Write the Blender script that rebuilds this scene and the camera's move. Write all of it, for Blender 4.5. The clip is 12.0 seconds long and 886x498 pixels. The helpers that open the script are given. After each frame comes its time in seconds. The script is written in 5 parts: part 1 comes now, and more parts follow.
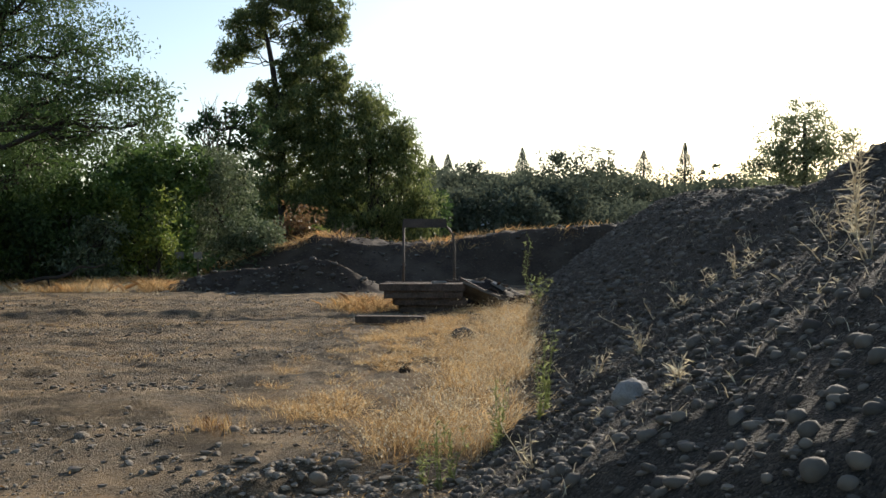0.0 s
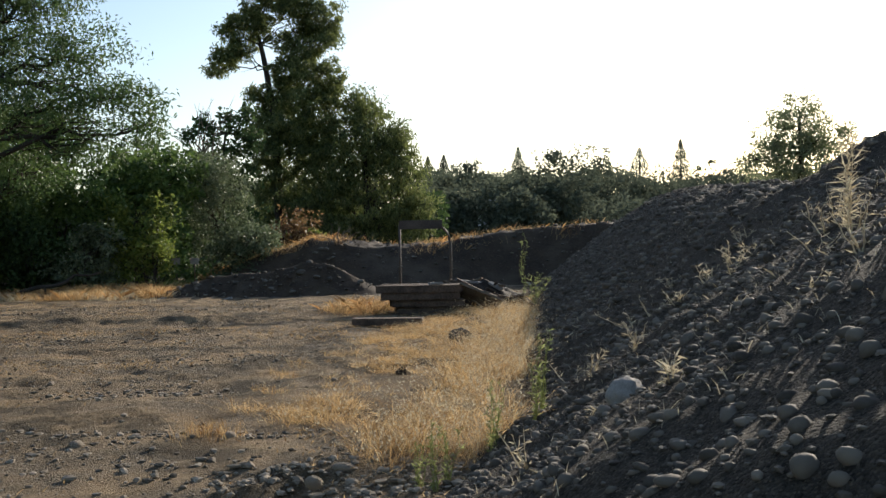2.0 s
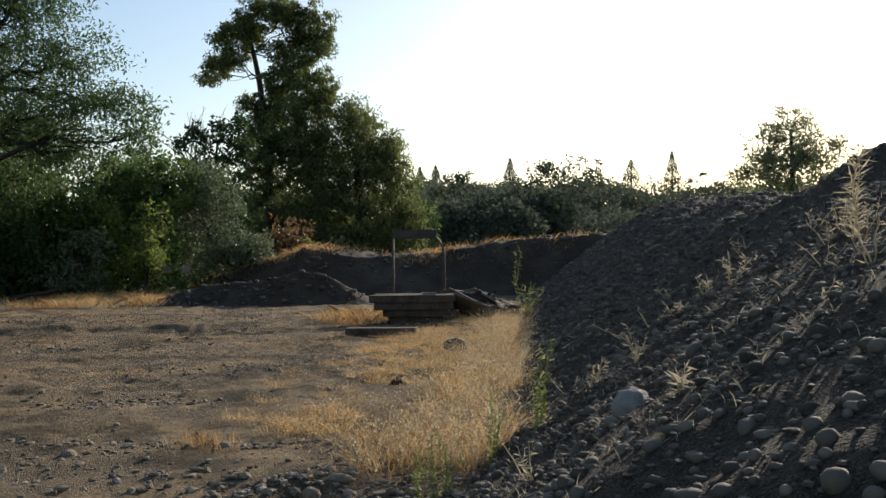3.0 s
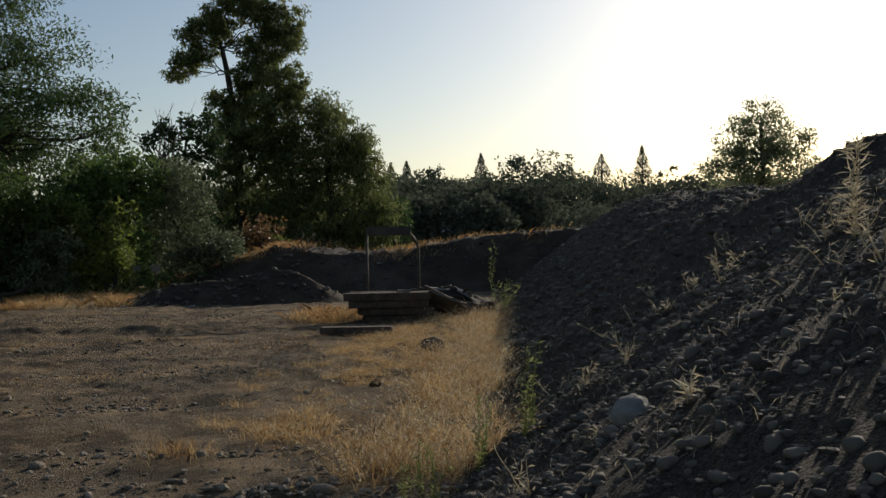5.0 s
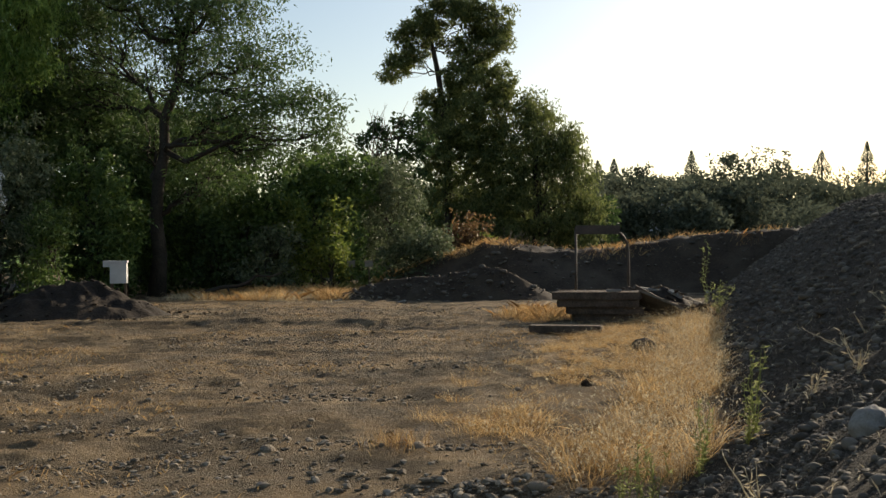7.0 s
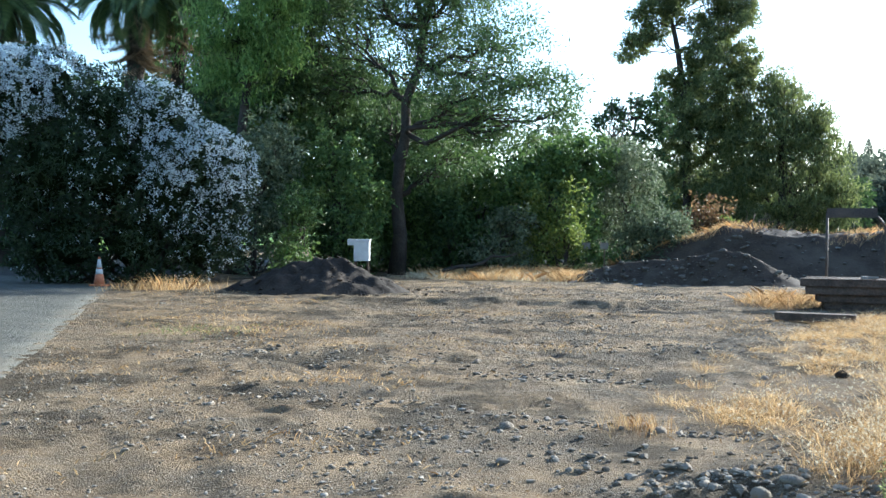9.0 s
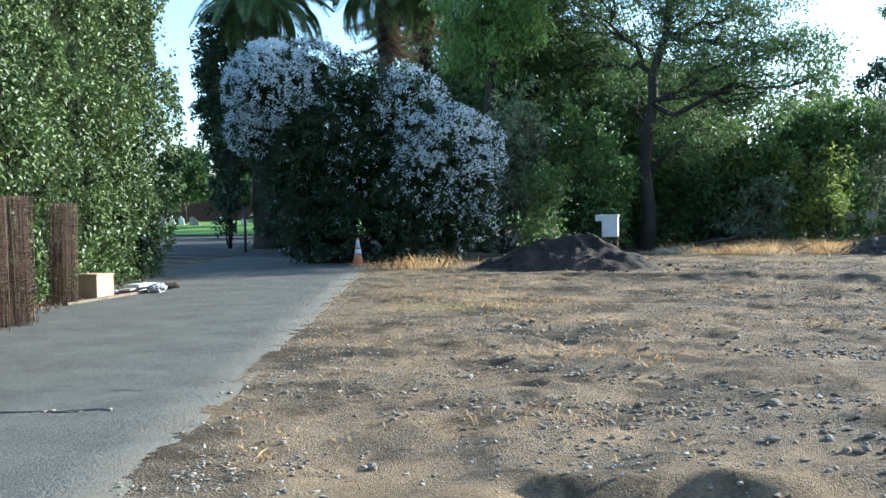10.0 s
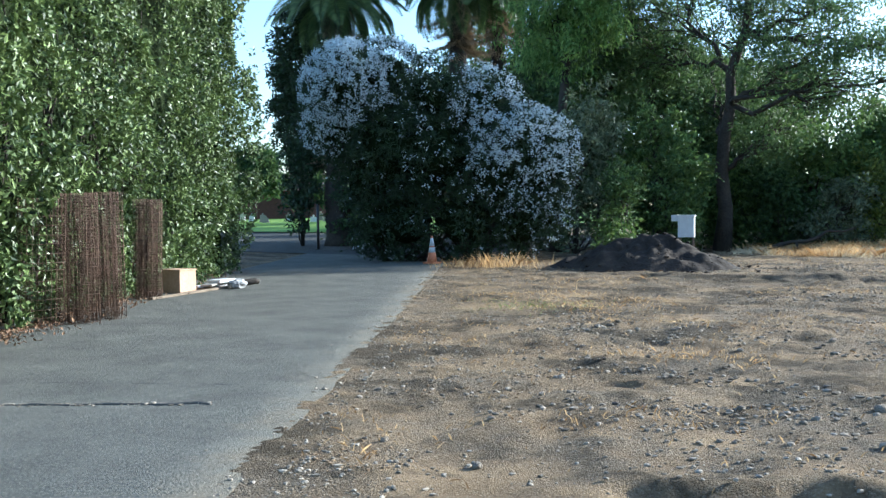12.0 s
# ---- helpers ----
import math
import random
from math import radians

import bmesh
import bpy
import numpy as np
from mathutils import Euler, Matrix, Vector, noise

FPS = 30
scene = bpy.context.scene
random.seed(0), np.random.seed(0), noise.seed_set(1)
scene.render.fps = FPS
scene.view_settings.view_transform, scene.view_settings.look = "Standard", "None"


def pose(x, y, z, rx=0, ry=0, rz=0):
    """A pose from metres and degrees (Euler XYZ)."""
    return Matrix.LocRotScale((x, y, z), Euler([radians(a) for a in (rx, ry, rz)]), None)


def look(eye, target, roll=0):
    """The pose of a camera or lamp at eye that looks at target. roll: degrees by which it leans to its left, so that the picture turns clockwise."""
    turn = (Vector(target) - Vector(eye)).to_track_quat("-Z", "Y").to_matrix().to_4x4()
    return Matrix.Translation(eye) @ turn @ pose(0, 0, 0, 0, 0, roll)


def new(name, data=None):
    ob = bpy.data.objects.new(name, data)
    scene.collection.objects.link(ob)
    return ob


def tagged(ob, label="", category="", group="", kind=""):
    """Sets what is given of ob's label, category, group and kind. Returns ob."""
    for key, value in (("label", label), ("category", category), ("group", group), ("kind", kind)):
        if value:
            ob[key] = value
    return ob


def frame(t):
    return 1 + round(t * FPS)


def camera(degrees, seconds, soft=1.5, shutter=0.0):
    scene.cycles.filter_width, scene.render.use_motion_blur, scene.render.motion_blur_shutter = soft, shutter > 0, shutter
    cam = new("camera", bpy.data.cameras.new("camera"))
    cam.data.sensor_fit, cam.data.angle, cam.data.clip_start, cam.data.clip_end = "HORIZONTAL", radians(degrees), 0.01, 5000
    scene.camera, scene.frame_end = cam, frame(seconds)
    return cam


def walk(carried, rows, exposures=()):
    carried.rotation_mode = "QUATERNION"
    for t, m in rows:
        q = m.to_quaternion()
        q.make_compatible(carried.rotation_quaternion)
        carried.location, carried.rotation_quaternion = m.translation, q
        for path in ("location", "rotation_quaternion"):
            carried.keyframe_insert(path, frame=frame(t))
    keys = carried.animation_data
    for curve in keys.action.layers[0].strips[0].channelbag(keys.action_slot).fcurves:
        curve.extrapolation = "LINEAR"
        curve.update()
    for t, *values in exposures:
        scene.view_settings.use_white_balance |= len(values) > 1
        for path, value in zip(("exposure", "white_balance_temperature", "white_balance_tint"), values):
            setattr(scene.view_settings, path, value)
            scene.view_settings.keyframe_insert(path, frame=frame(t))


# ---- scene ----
cam = camera(46.1, 12.0)
PATH = [
    (0, (-0.045, 0.152, 1.468), (-0.043, 2.152, 1.453), 0.2),
    (0.5, (-0.042, 0.139, 1.471), (-0.042, 2.139, 1.456), -0.6),
    (1, (-0.017, 0.174, 1.465), (-0.01, 2.174, 1.447), -1.5),
    (1.5, (-0.03, 0.16, 1.472), (-0.021, 2.16, 1.452), -0.9),
    (2, (-0.008, 0.184, 1.466), (-0.002, 2.184, 1.453), -0.9),
    (2.5, (-0.009, 0.159, 1.46), (-0.015, 2.159, 1.451), -1.4),
    (3, (-0.071, 0.266, 1.453), (-0.047, 2.266, 1.46), -0.5),
    (3.5, (-0.178, 0.337, 1.481), (-0.134, 2.337, 1.47), -2.2),
    (5.5, (-0.145, 0.532, 1.487), (-0.062, 2.53, 1.486), -0.7),
    (6, (-0.194, 0.481, 1.494), (-0.205, 2.481, 1.486), -0.6),
    (6.5, (-0.211, 0.498, 1.493), (-0.396, 2.489, 1.493), -1.3),
    (7, (-0.237, 0.497, 1.489), (-0.548, 2.473, 1.487), -0.3),
    (8.8, (-0.325, 0.551, 1.434), (-0.995, 2.436, 1.414), 0.1),
    (9, (-0.321, 0.57, 1.456), (-1.061, 2.428, 1.42), 0.4),
    (9.5, (-0.342, 0.58, 1.433), (-1.313, 2.328, 1.38), -1.0),
    (10, (-0.397, 0.558, 1.427), (-1.548, 2.191, 1.351), -1.1),
    (10.5, (-0.467, 0.505, 1.432), (-1.71, 2.069, 1.35), -0.7),
    (11, (-0.551, 0.476, 1.423), (-1.813, 2.026, 1.338), -1.5),
    (11.5, (-0.581, 0.467, 1.425), (-1.821, 2.035, 1.356), -0.2),
    (12, (-0.612, 0.45, 1.422), (-1.863, 2.009, 1.346), -0.7),
]
EXPOSURES = [(0.0, 0.65, 6500, 10), (2.6, 0.65, 6500, 10), (3.5, -0.1, 6550, 10), (5.5, -0.45, 6700, 10), (6.5, -0.05, 7100, 10), (7.2, 0.55, 7400, 10), (8.8, 1.74, 5500, 4), (9.5, 1.76, 5300, 4), (12.0, 1.64, 5200, 4)]
walk(cam, [(t, look(eye, target, roll)) for t, eye, target, roll in PATH], EXPOSURES)

# ---- world and light ----
SUN_AZ, SUN_EL = 33.0, 18.5
world = bpy.data.worlds.new("world")
scene.world = world
world.use_nodes = True
wn = world.node_tree
sky = wn.nodes.new("ShaderNodeTexSky")
sky.sky_type = "NISHITA"
sky.sun_disc = False
sky.sun_elevation, sky.sun_rotation = radians(SUN_EL), radians(SUN_AZ)
sky.air_density, sky.dust_density, sky.ozone_density = 1.0, 1.2, 1.8
wn.links.new(sky.outputs[0], wn.nodes["Background"].inputs[0])
wn.nodes["Background"].inputs[1].default_value = 0.125
sun_data = bpy.data.lights.new("sun", "SUN")
sun_data.energy, sun_data.angle, sun_data.color = 4.6, radians(0.6), (1.0, 0.90, 0.76)
sun = new("sun", sun_data)
sd = Vector((math.sin(radians(SUN_AZ)) * math.cos(radians(SUN_EL)), math.cos(radians(SUN_AZ)) * math.cos(radians(SUN_EL)), math.sin(radians(SUN_EL))))
sun.matrix_world = look(sd * 60, (0, 0, 0))

# ---- materials ----
def mat(name, col_a, col_b, scale=4.0, rough=0.85, bump=0.3, fine=40.0, metal=0.0, translucent=0.0, island=False, third=None, third_scale=0.6, spec=0.3, third_edge=(0.45, 0.65), random_object=False):
    """Two-tone procedural surface: broad stains, fine grain and relief; leaves also let light through."""
    m = bpy.data.materials.new(name)
    m.use_nodes = True
    nt = m.node_tree
    n, l = nt.nodes, nt.links
    bsdf = n["Principled BSDF"]
    bsdf.inputs["Roughness"].default_value = rough
    bsdf.inputs["Metallic"].default_value = metal
    bsdf.inputs["Specular IOR Level"].default_value = spec
    geo = n.new("ShaderNodeNewGeometry")
    tex = n.new("ShaderNodeTexCoord")
    broad = n.new("ShaderNodeTexNoise")
    broad.inputs["Scale"].default_value = scale
    broad.inputs["Detail"].default_value = 6
    grain = n.new("ShaderNodeTexNoise")
    grain.inputs["Scale"].default_value = fine
    grain.inputs["Detail"].default_value = 5
    for q in (broad, grain):
        l.new(tex.outputs["Object"], q.inputs["Vector"])
    add = n.new("ShaderNodeMath")
    add.operation = "ADD"
    half = n.new("ShaderNodeMath")
    half.operation = "MULTIPLY"
    half.inputs[1].default_value = 0.5
    l.new(broad.outputs["Fac"], add.inputs[0])
    if island:
        l.new(geo.outputs["Random Per Island"], add.inputs[1])
    elif random_object:
        info = n.new("ShaderNodeObjectInfo")
        l.new(info.outputs["Random"], add.inputs[1])
    else:
        l.new(grain.outputs["Fac"], add.inputs[1])
    l.new(add.outputs[0], half.inputs[0])
    ramp = n.new("ShaderNodeValToRGB")
    ramp.color_ramp.elements[0].position, ramp.color_ramp.elements[1].position = (0.25, 0.75) if (island or random_object) else (0.36, 0.64)
    ramp.color_ramp.elements[0].color, ramp.color_ramp.elements[1].color = (*col_a, 1), (*col_b, 1)
    l.new(half.outputs[0], ramp.inputs["Fac"])
    col = ramp.outputs["Color"]
    if third:
        wide = n.new("ShaderNodeTexNoise")
        wide.inputs["Scale"].default_value = third_scale
        wide.inputs["Detail"].default_value = 7
        wide.inputs["Roughness"].default_value = 0.62
        l.new(tex.outputs["Object"], wide.inputs["Vector"])
        edge = n.new("ShaderNodeMapRange")
        edge.inputs["From Min"].default_value, edge.inputs["From Max"].default_value = third_edge
        l.new(wide.outputs["Fac"], edge.inputs["Value"])
        mix = n.new("ShaderNodeMixRGB")
        mix.inputs["Color2"].default_value = (*third, 1)
        l.new(edge.outputs["Result"], mix.inputs["Fac"])
        l.new(col, mix.inputs["Color1"])
        col = mix.outputs["Color"]
    l.new(col, bsdf.inputs["Base Color"])
    if bump:
        bp = n.new("ShaderNodeBump")
        bp.inputs["Strength"].default_value = bump
        bp.inputs["Distance"].default_value = 0.02
        l.new(grain.outputs["Fac"], bp.inputs["Height"])
        l.new(bp.outputs["Normal"], bsdf.inputs["Normal"])
    if translucent:
        tr = n.new("ShaderNodeBsdfTranslucent")
        ms = n.new("ShaderNodeMixShader")
        ms.inputs["Fac"].default_value = translucent
        l.new(col, tr.inputs["Color"])
        l.new(bsdf.outputs[0], ms.inputs[1])
        l.new(tr.outputs[0], ms.inputs[2])
        l.new(ms.outputs[0], n["Material Output"].inputs["Surface"])
    return m


def gravel_mat(name, crust_a, crust_b, stone_a, stone_b, cell=34.0, amount=(0.42, 0.62), patch=0.7, relief=0.05, stain=None):
    """Dusty crust with patches of fine gravel: cells of their own tint and relief."""
    m = bpy.data.materials.new(name)
    m.use_nodes = True
    n, l = m.node_tree.nodes, m.node_tree.links
    bsdf = n["Principled BSDF"]
    bsdf.inputs["Roughness"].default_value = 0.92
    bsdf.inputs["Specular IOR Level"].default_value = 0.15
    tex = n.new("ShaderNodeTexCoord")

    def noise_node(scale, detail=6, rough=0.6):
        q = n.new("ShaderNodeTexNoise")
        q.inputs["Scale"].default_value, q.inputs["Detail"].default_value, q.inputs["Roughness"].default_value = scale, detail, rough
        l.new(tex.outputs["Object"], q.inputs["Vector"])
        return q

    def ramp_node(src, p0, p1, c0, c1):
        q = n.new("ShaderNodeValToRGB")
        q.color_ramp.elements[0].position, q.color_ramp.elements[1].position = p0, p1
        q.color_ramp.elements[0].color, q.color_ramp.elements[1].color = (*c0, 1), (*c1, 1)
        l.new(src, q.inputs["Fac"])
        return q

    def mix_node(fac, a, b2):
        q = n.new("ShaderNodeMixRGB")
        l.new(fac, q.inputs["Fac"])
        l.new(a, q.inputs["Color1"])
        l.new(b2, q.inputs["Color2"])
        return q

    def math_node(op, a, b2):
        q = n.new("ShaderNodeMath")
        q.operation = op
        for i, v in enumerate((a, b2)):
            if isinstance(v, (int, float)):
                q.inputs[i].default_value = v
            else:
                l.new(v, q.inputs[i])
        return q

    cells = []
    for k in (cell, cell * 2.3):
        v = n.new("ShaderNodeTexVoronoi")
        v.inputs["Scale"].default_value = k
        v.inputs["Randomness"].default_value = 1.0
        l.new(tex.outputs["Object"], v.inputs["Vector"])
        cells.append(v)
    crust = ramp_node(noise_node(1.3).outputs["Fac"], 0.35, 0.65, crust_a, crust_b)
    sep = n.new("ShaderNodeSeparateColor")
    l.new(cells[0].outputs["Color"], sep.inputs[0])
    sep2 = n.new("ShaderNodeSeparateColor")
    l.new(cells[1].outputs["Color"], sep2.inputs[0])
    tone = math_node("ADD", math_node("MULTIPLY", sep.outputs[0], 0.6).outputs[0], math_node("MULTIPLY", sep2.outputs[0], 0.4).outputs[0])
    stones = ramp_node(tone.outputs[0], 0.1, 0.95, stone_a, stone_b)
    where = n.new("ShaderNodeMapRange")
    where.inputs["From Min"].default_value, where.inputs["From Max"].default_value = amount
    where.inputs["To Min"].default_value, where.inputs["To Max"].default_value = 0.22, 0.95
    l.new(noise_node(patch, 8, 0.65).outputs["Fac"], where.inputs["Value"])
    col = mix_node(where.outputs["Result"], crust.outputs["Color"], stones.outputs["Color"])
    speck = math_node("GREATER_THAN", sep2.outputs[1], 0.93)
    pale = n.new("ShaderNodeRGB")
    pale.outputs[0].default_value = (stone_b[0] * 1.35, stone_b[1] * 1.35, stone_b[2] * 1.35, 1)
    col2 = mix_node(math_node("MULTIPLY", speck.outputs[0], 0.7).outputs[0], col.outputs["Color"], pale.outputs[0])
    last = col2
    if stain:
        edge = n.new("ShaderNodeMapRange")
        edge.inputs["From Min"].default_value, edge.inputs["From Max"].default_value = 0.49, 0.58
        edge.inputs["To Max"].default_value = 0.8
        l.new(noise_node(0.75, 9, 0.68).outputs["Fac"], edge.inputs["Value"])
        dark = n.new("ShaderNodeRGB")
        dark.outputs[0].default_value = (*stain, 1)
        last = mix_node(edge.outputs["Result"], col2.outputs["Color"], dark.outputs[0])
    l.new(last.outputs["Color"], bsdf.inputs["Base Color"])
    h1 = math_node("MULTIPLY", math_node("SUBTRACT", 0.55, cells[0].outputs["Distance"]).outputs[0], where.outputs["Result"])
    h2 = math_node("MULTIPLY", math_node("SUBTRACT", 0.55, cells[1].outputs["Distance"]).outputs[0], 0.35)
    h3 = math_node("MULTIPLY", noise_node(34, 8, 0.72).outputs["Fac"], 1.1)
    hh = math_node("ADD", math_node("ADD", h1.outputs[0], h2.outputs[0]).outputs[0], h3.outputs[0])
    bp = n.new("ShaderNodeBump")
    bp.inputs["Strength"].default_value = 1.0
    bp.inputs["Distance"].default_value = relief
    l.new(hh.outputs[0], bp.inputs["Height"])
    l.new(bp.outputs["Normal"], bsdf.inputs["Normal"])
    return m


# Darker copy of the drive's asphalt, with tree shade put into the colour.
M_ASPHALT_SHADE = gravel_mat("asphalt", (0.042, 0.042, 0.038), (0.07, 0.069, 0.06), (0.035, 0.035, 0.03), (0.11, 0.107, 0.092), cell=75.0, amount=(0.5, 0.72), relief=0.012)
M_DRIVE = gravel_mat("drive_asphalt", (0.088, 0.087, 0.074), (0.15, 0.146, 0.123), (0.062, 0.061, 0.053), (0.205, 0.199, 0.168), cell=75.0, amount=(0.5, 0.72), relief=0.014)
dn, dl = M_DRIVE.node_tree.nodes, M_DRIVE.node_tree.links
d_tex, d_sep, d_noise = dn.new("ShaderNodeTexCoord"), dn.new("ShaderNodeSeparateXYZ"), dn.new("ShaderNodeTexNoise")
d_noise.inputs["Scale"].default_value, d_noise.inputs["Detail"].default_value, d_noise.inputs["Roughness"].default_value = 1.6, 8, 0.7
dl.new(d_tex.outputs["Object"], d_sep.inputs[0])
dl.new(d_tex.outputs["Object"], d_noise.inputs["Vector"])
d_add, d_rng, d_mix = dn.new("ShaderNodeMath"), dn.new("ShaderNodeMapRange"), dn.new("ShaderNodeMixRGB")
d_add.operation = "MULTIPLY_ADD"
d_add.inputs[1].default_value = 2.6
dl.new(d_noise.outputs["Fac"], d_add.inputs[0])
dl.new(d_sep.outputs["Y"], d_add.inputs[2])
d_rng.inputs["From Min"].default_value, d_rng.inputs["From Max"].default_value = 0.95, 1.75
d_rng.inputs["To Max"].default_value = 0.8
dl.new(d_add.outputs[0], d_rng.inputs["Value"])
d_mix.inputs["Color2"].default_value = (0.17, 0.143, 0.103, 1)
dl.new(d_rng.outputs["Result"], d_mix.inputs["Fac"])
dl.new(dn["Principled BSDF"].inputs["Base Color"].links[0].from_socket, d_mix.inputs["Color1"])
dl.new(d_mix.outputs["Color"], dn["Principled BSDF"].inputs["Base Color"])
M_DIRT = gravel_mat("dry_dirt", (0.175, 0.116, 0.06), (0.46, 0.325, 0.18), (0.06, 0.048, 0.033), (0.37, 0.30, 0.21), cell=62.0, amount=(0.42, 0.62), stain=(0.062, 0.05, 0.032), patch=0.9, relief=0.055)
M_TAR = mat("crack_filler", (0.05, 0.05, 0.05), (0.10, 0.10, 0.09), fine=60)
M_LAWN = mat("lawn", (0.10, 0.20, 0.03), (0.20, 0.32, 0.06), scale=2, fine=30, bump=0.8)
M_SOIL = mat("dark_soil", (0.028, 0.018, 0.0105), (0.066, 0.044, 0.026), scale=1.5, fine=14, bump=1.0, third=(0.08, 0.058, 0.038), third_scale=0.8)
# Dark soil taken darker still, so the shade on the mound is in the colour.
M_HEAP = mat("dark_soil_in_shade", (0.014, 0.0095, 0.0063), (0.036, 0.025, 0.016), scale=2.5, fine=18, bump=1.0, third=(0.052, 0.036, 0.023), third_scale=1.1)
M_GRAVEL = gravel_mat("gravel_fines", (0.045, 0.036, 0.026), (0.09, 0.073, 0.054), (0.032, 0.026, 0.02), (0.15, 0.125, 0.095), cell=70.0, amount=(0.3, 0.5), relief=0.05)
M_STONE = mat("river_stone", (0.055, 0.045, 0.034), (0.185, 0.155, 0.12), scale=5, fine=35, bump=0.3, island=True, rough=0.85)
M_COBBLE = mat("cobble_stone", (0.052, 0.043, 0.033), (0.165, 0.138, 0.107), scale=5, fine=35, bump=0.35, rough=0.85, random_object=True)
M_PALE = mat("pale_stone", (0.21, 0.19, 0.165), (0.32, 0.295, 0.26), scale=9, fine=50, bump=0.3)
M_STRAW = mat("dry_grass", (0.24, 0.13, 0.05), (0.86, 0.61, 0.3), scale=2, bump=0, translucent=0.42, island=True)
M_STRAWPALE = mat("pale_dry_weed", (0.48, 0.40, 0.26), (0.70, 0.62, 0.44), scale=2, bump=0, translucent=0.35, island=True)
M_WEED = mat("green_weed_leaf", (0.17, 0.2, 0.07), (0.36, 0.38, 0.16), bump=0, translucent=0.55, island=True)
M_PEBBLE = mat("dusty_pebble", (0.14, 0.118, 0.088), (0.40, 0.345, 0.265), scale=5, fine=35, bump=0.5, island=True, rough=0.95)
M_CRUMB = mat("earth_crumb", (0.13, 0.088, 0.05), (0.36, 0.25, 0.145), scale=5, fine=25, bump=0.6, island=True, rough=0.95)
M_CLOD = mat("earth_clod", (0.11, 0.09, 0.065), (0.34, 0.285, 0.215), scale=5, fine=25, bump=0.8, island=True, rough=0.95)
M_BARK = mat("bark", (0.022, 0.018, 0.014), (0.062, 0.05, 0.038), scale=3, fine=22, bump=0.9)
M_TWIG = mat("bare_twig", (0.16, 0.12, 0.09), (0.26, 0.21, 0.16), bump=0)
def leafmat(name, a, b, tl=0.35, rough=0.5, spec=0.4):
    return mat(name, a, b, scale=0.7, bump=0, translucent=tl, island=True, rough=rough, spec=spec)
L_LOCUST = leafmat("locust_leaf", (0.04, 0.078, 0.024), (0.13, 0.195, 0.062), 0.36)
L_EUC = leafmat("eucalyptus_leaf", (0.06, 0.085, 0.03), (0.22, 0.25, 0.085), 0.52)
L_OLIVE = leafmat("grey_green_leaf", (0.056, 0.08, 0.04), (0.22, 0.26, 0.145))
# Near-black colour for inner shells: the shade seen through gaps between leaves.
L_SHADED = mat("leaf_gap_shade", (0.006, 0.01, 0.004), (0.022, 0.032, 0.012), scale=8, fine=40, bump=1.0, rough=0.95, spec=0.05)
L_DARK = leafmat("dark_green_leaf", (0.025, 0.05, 0.018), (0.095, 0.15, 0.05), 0.35, 0.6, 0.25)
L_BRIGHT = leafmat("bright_green_leaf", (0.085, 0.165, 0.035), (0.28, 0.40, 0.105), 0.5)
L_MID = leafmat("mid_green_leaf", (0.045, 0.09, 0.024), (0.17, 0.25, 0.068), 0.4)
L_YELLOW = leafmat("yellow_green_leaf", (0.075, 0.12, 0.026), (0.24, 0.28, 0.06), 0.45)
L_RED = leafmat("reddish_leaf", (0.12, 0.07, 0.035), (0.26, 0.165, 0.075), 0.45)
L_OLEANDER = leafmat("oleander_leaf", (0.013, 0.028, 0.01), (0.048, 0.078, 0.028), 0.25)
L_HEDGE = leafmat("glossy_hedge_leaf", (0.016, 0.034, 0.008), (0.165, 0.225, 0.07), 0.15, 0.46, 0.42)
# Greyed and paled: the haze over the far trees is in this colour.
L_FAR_HAZE = leafmat("hazed_distant_foliage", (0.07, 0.085, 0.062), (0.145, 0.165, 0.115), 0.35, 0.95, 0.02)
# Leaf colour made pale to carry the veil of glare over the poplar.
L_AIRY_GLARE = leafmat("glare_paled_leaf", (0.14, 0.17, 0.09), (0.3, 0.33, 0.2), 0.6, 0.8, 0.1)
L_CONIFER = leafmat("conifer_needles", (0.025, 0.042, 0.022), (0.06, 0.08, 0.04))
L_PALM = leafmat("palm_leaflet", (0.05, 0.09, 0.03), (0.13, 0.18, 0.06), 0.25)
L_DEADPALM = leafmat("dead_palm_frond", (0.16, 0.11, 0.06), (0.32, 0.24, 0.14), 0.2)
M_FLOWER = mat("white_blossom", (0.52, 0.59, 0.61), (0.74, 0.80, 0.81), bump=0, translucent=0.25, island=True)
M_RUST = mat("rusty_wire", (0.05, 0.031, 0.021), (0.14, 0.085, 0.056), fine=30, bump=0, rough=0.85)
M_WOOD = mat("weathered_timber", (0.10, 0.075, 0.05), (0.22, 0.17, 0.12), scale=4, fine=25, bump=0.7)
M_TIE = mat("dark_timber", (0.06, 0.042, 0.03), (0.15, 0.105, 0.075), scale=4, fine=25, bump=0.8)
M_CRATE = mat("pale_plywood", (0.42, 0.26, 0.16), (0.55, 0.37, 0.25), scale=3, fine=25, bump=0.2)
M_WHITE = mat("white_paint", (0.55, 0.55, 0.54), (0.68, 0.68, 0.67), scale=6, bump=0.1)
M_PLASTIC = mat("white_sheeting", (0.24, 0.24, 0.235), (0.36, 0.36, 0.35), scale=9, bump=0.5, fine=14)
M_ORANGE = mat("orange_plastic", (0.50, 0.16, 0.07), (0.60, 0.24, 0.12), scale=8, bump=0.1, rough=0.5)
M_METAL = mat("dark_painted_steel", (0.025, 0.025, 0.027), (0.06, 0.055, 0.05), bump=0.2, rough=0.5, metal=0.4)
M_PIPE = mat("weathered_pipe", (0.05, 0.042, 0.035), (0.12, 0.095, 0.075), bump=0.2, rough=0.7)
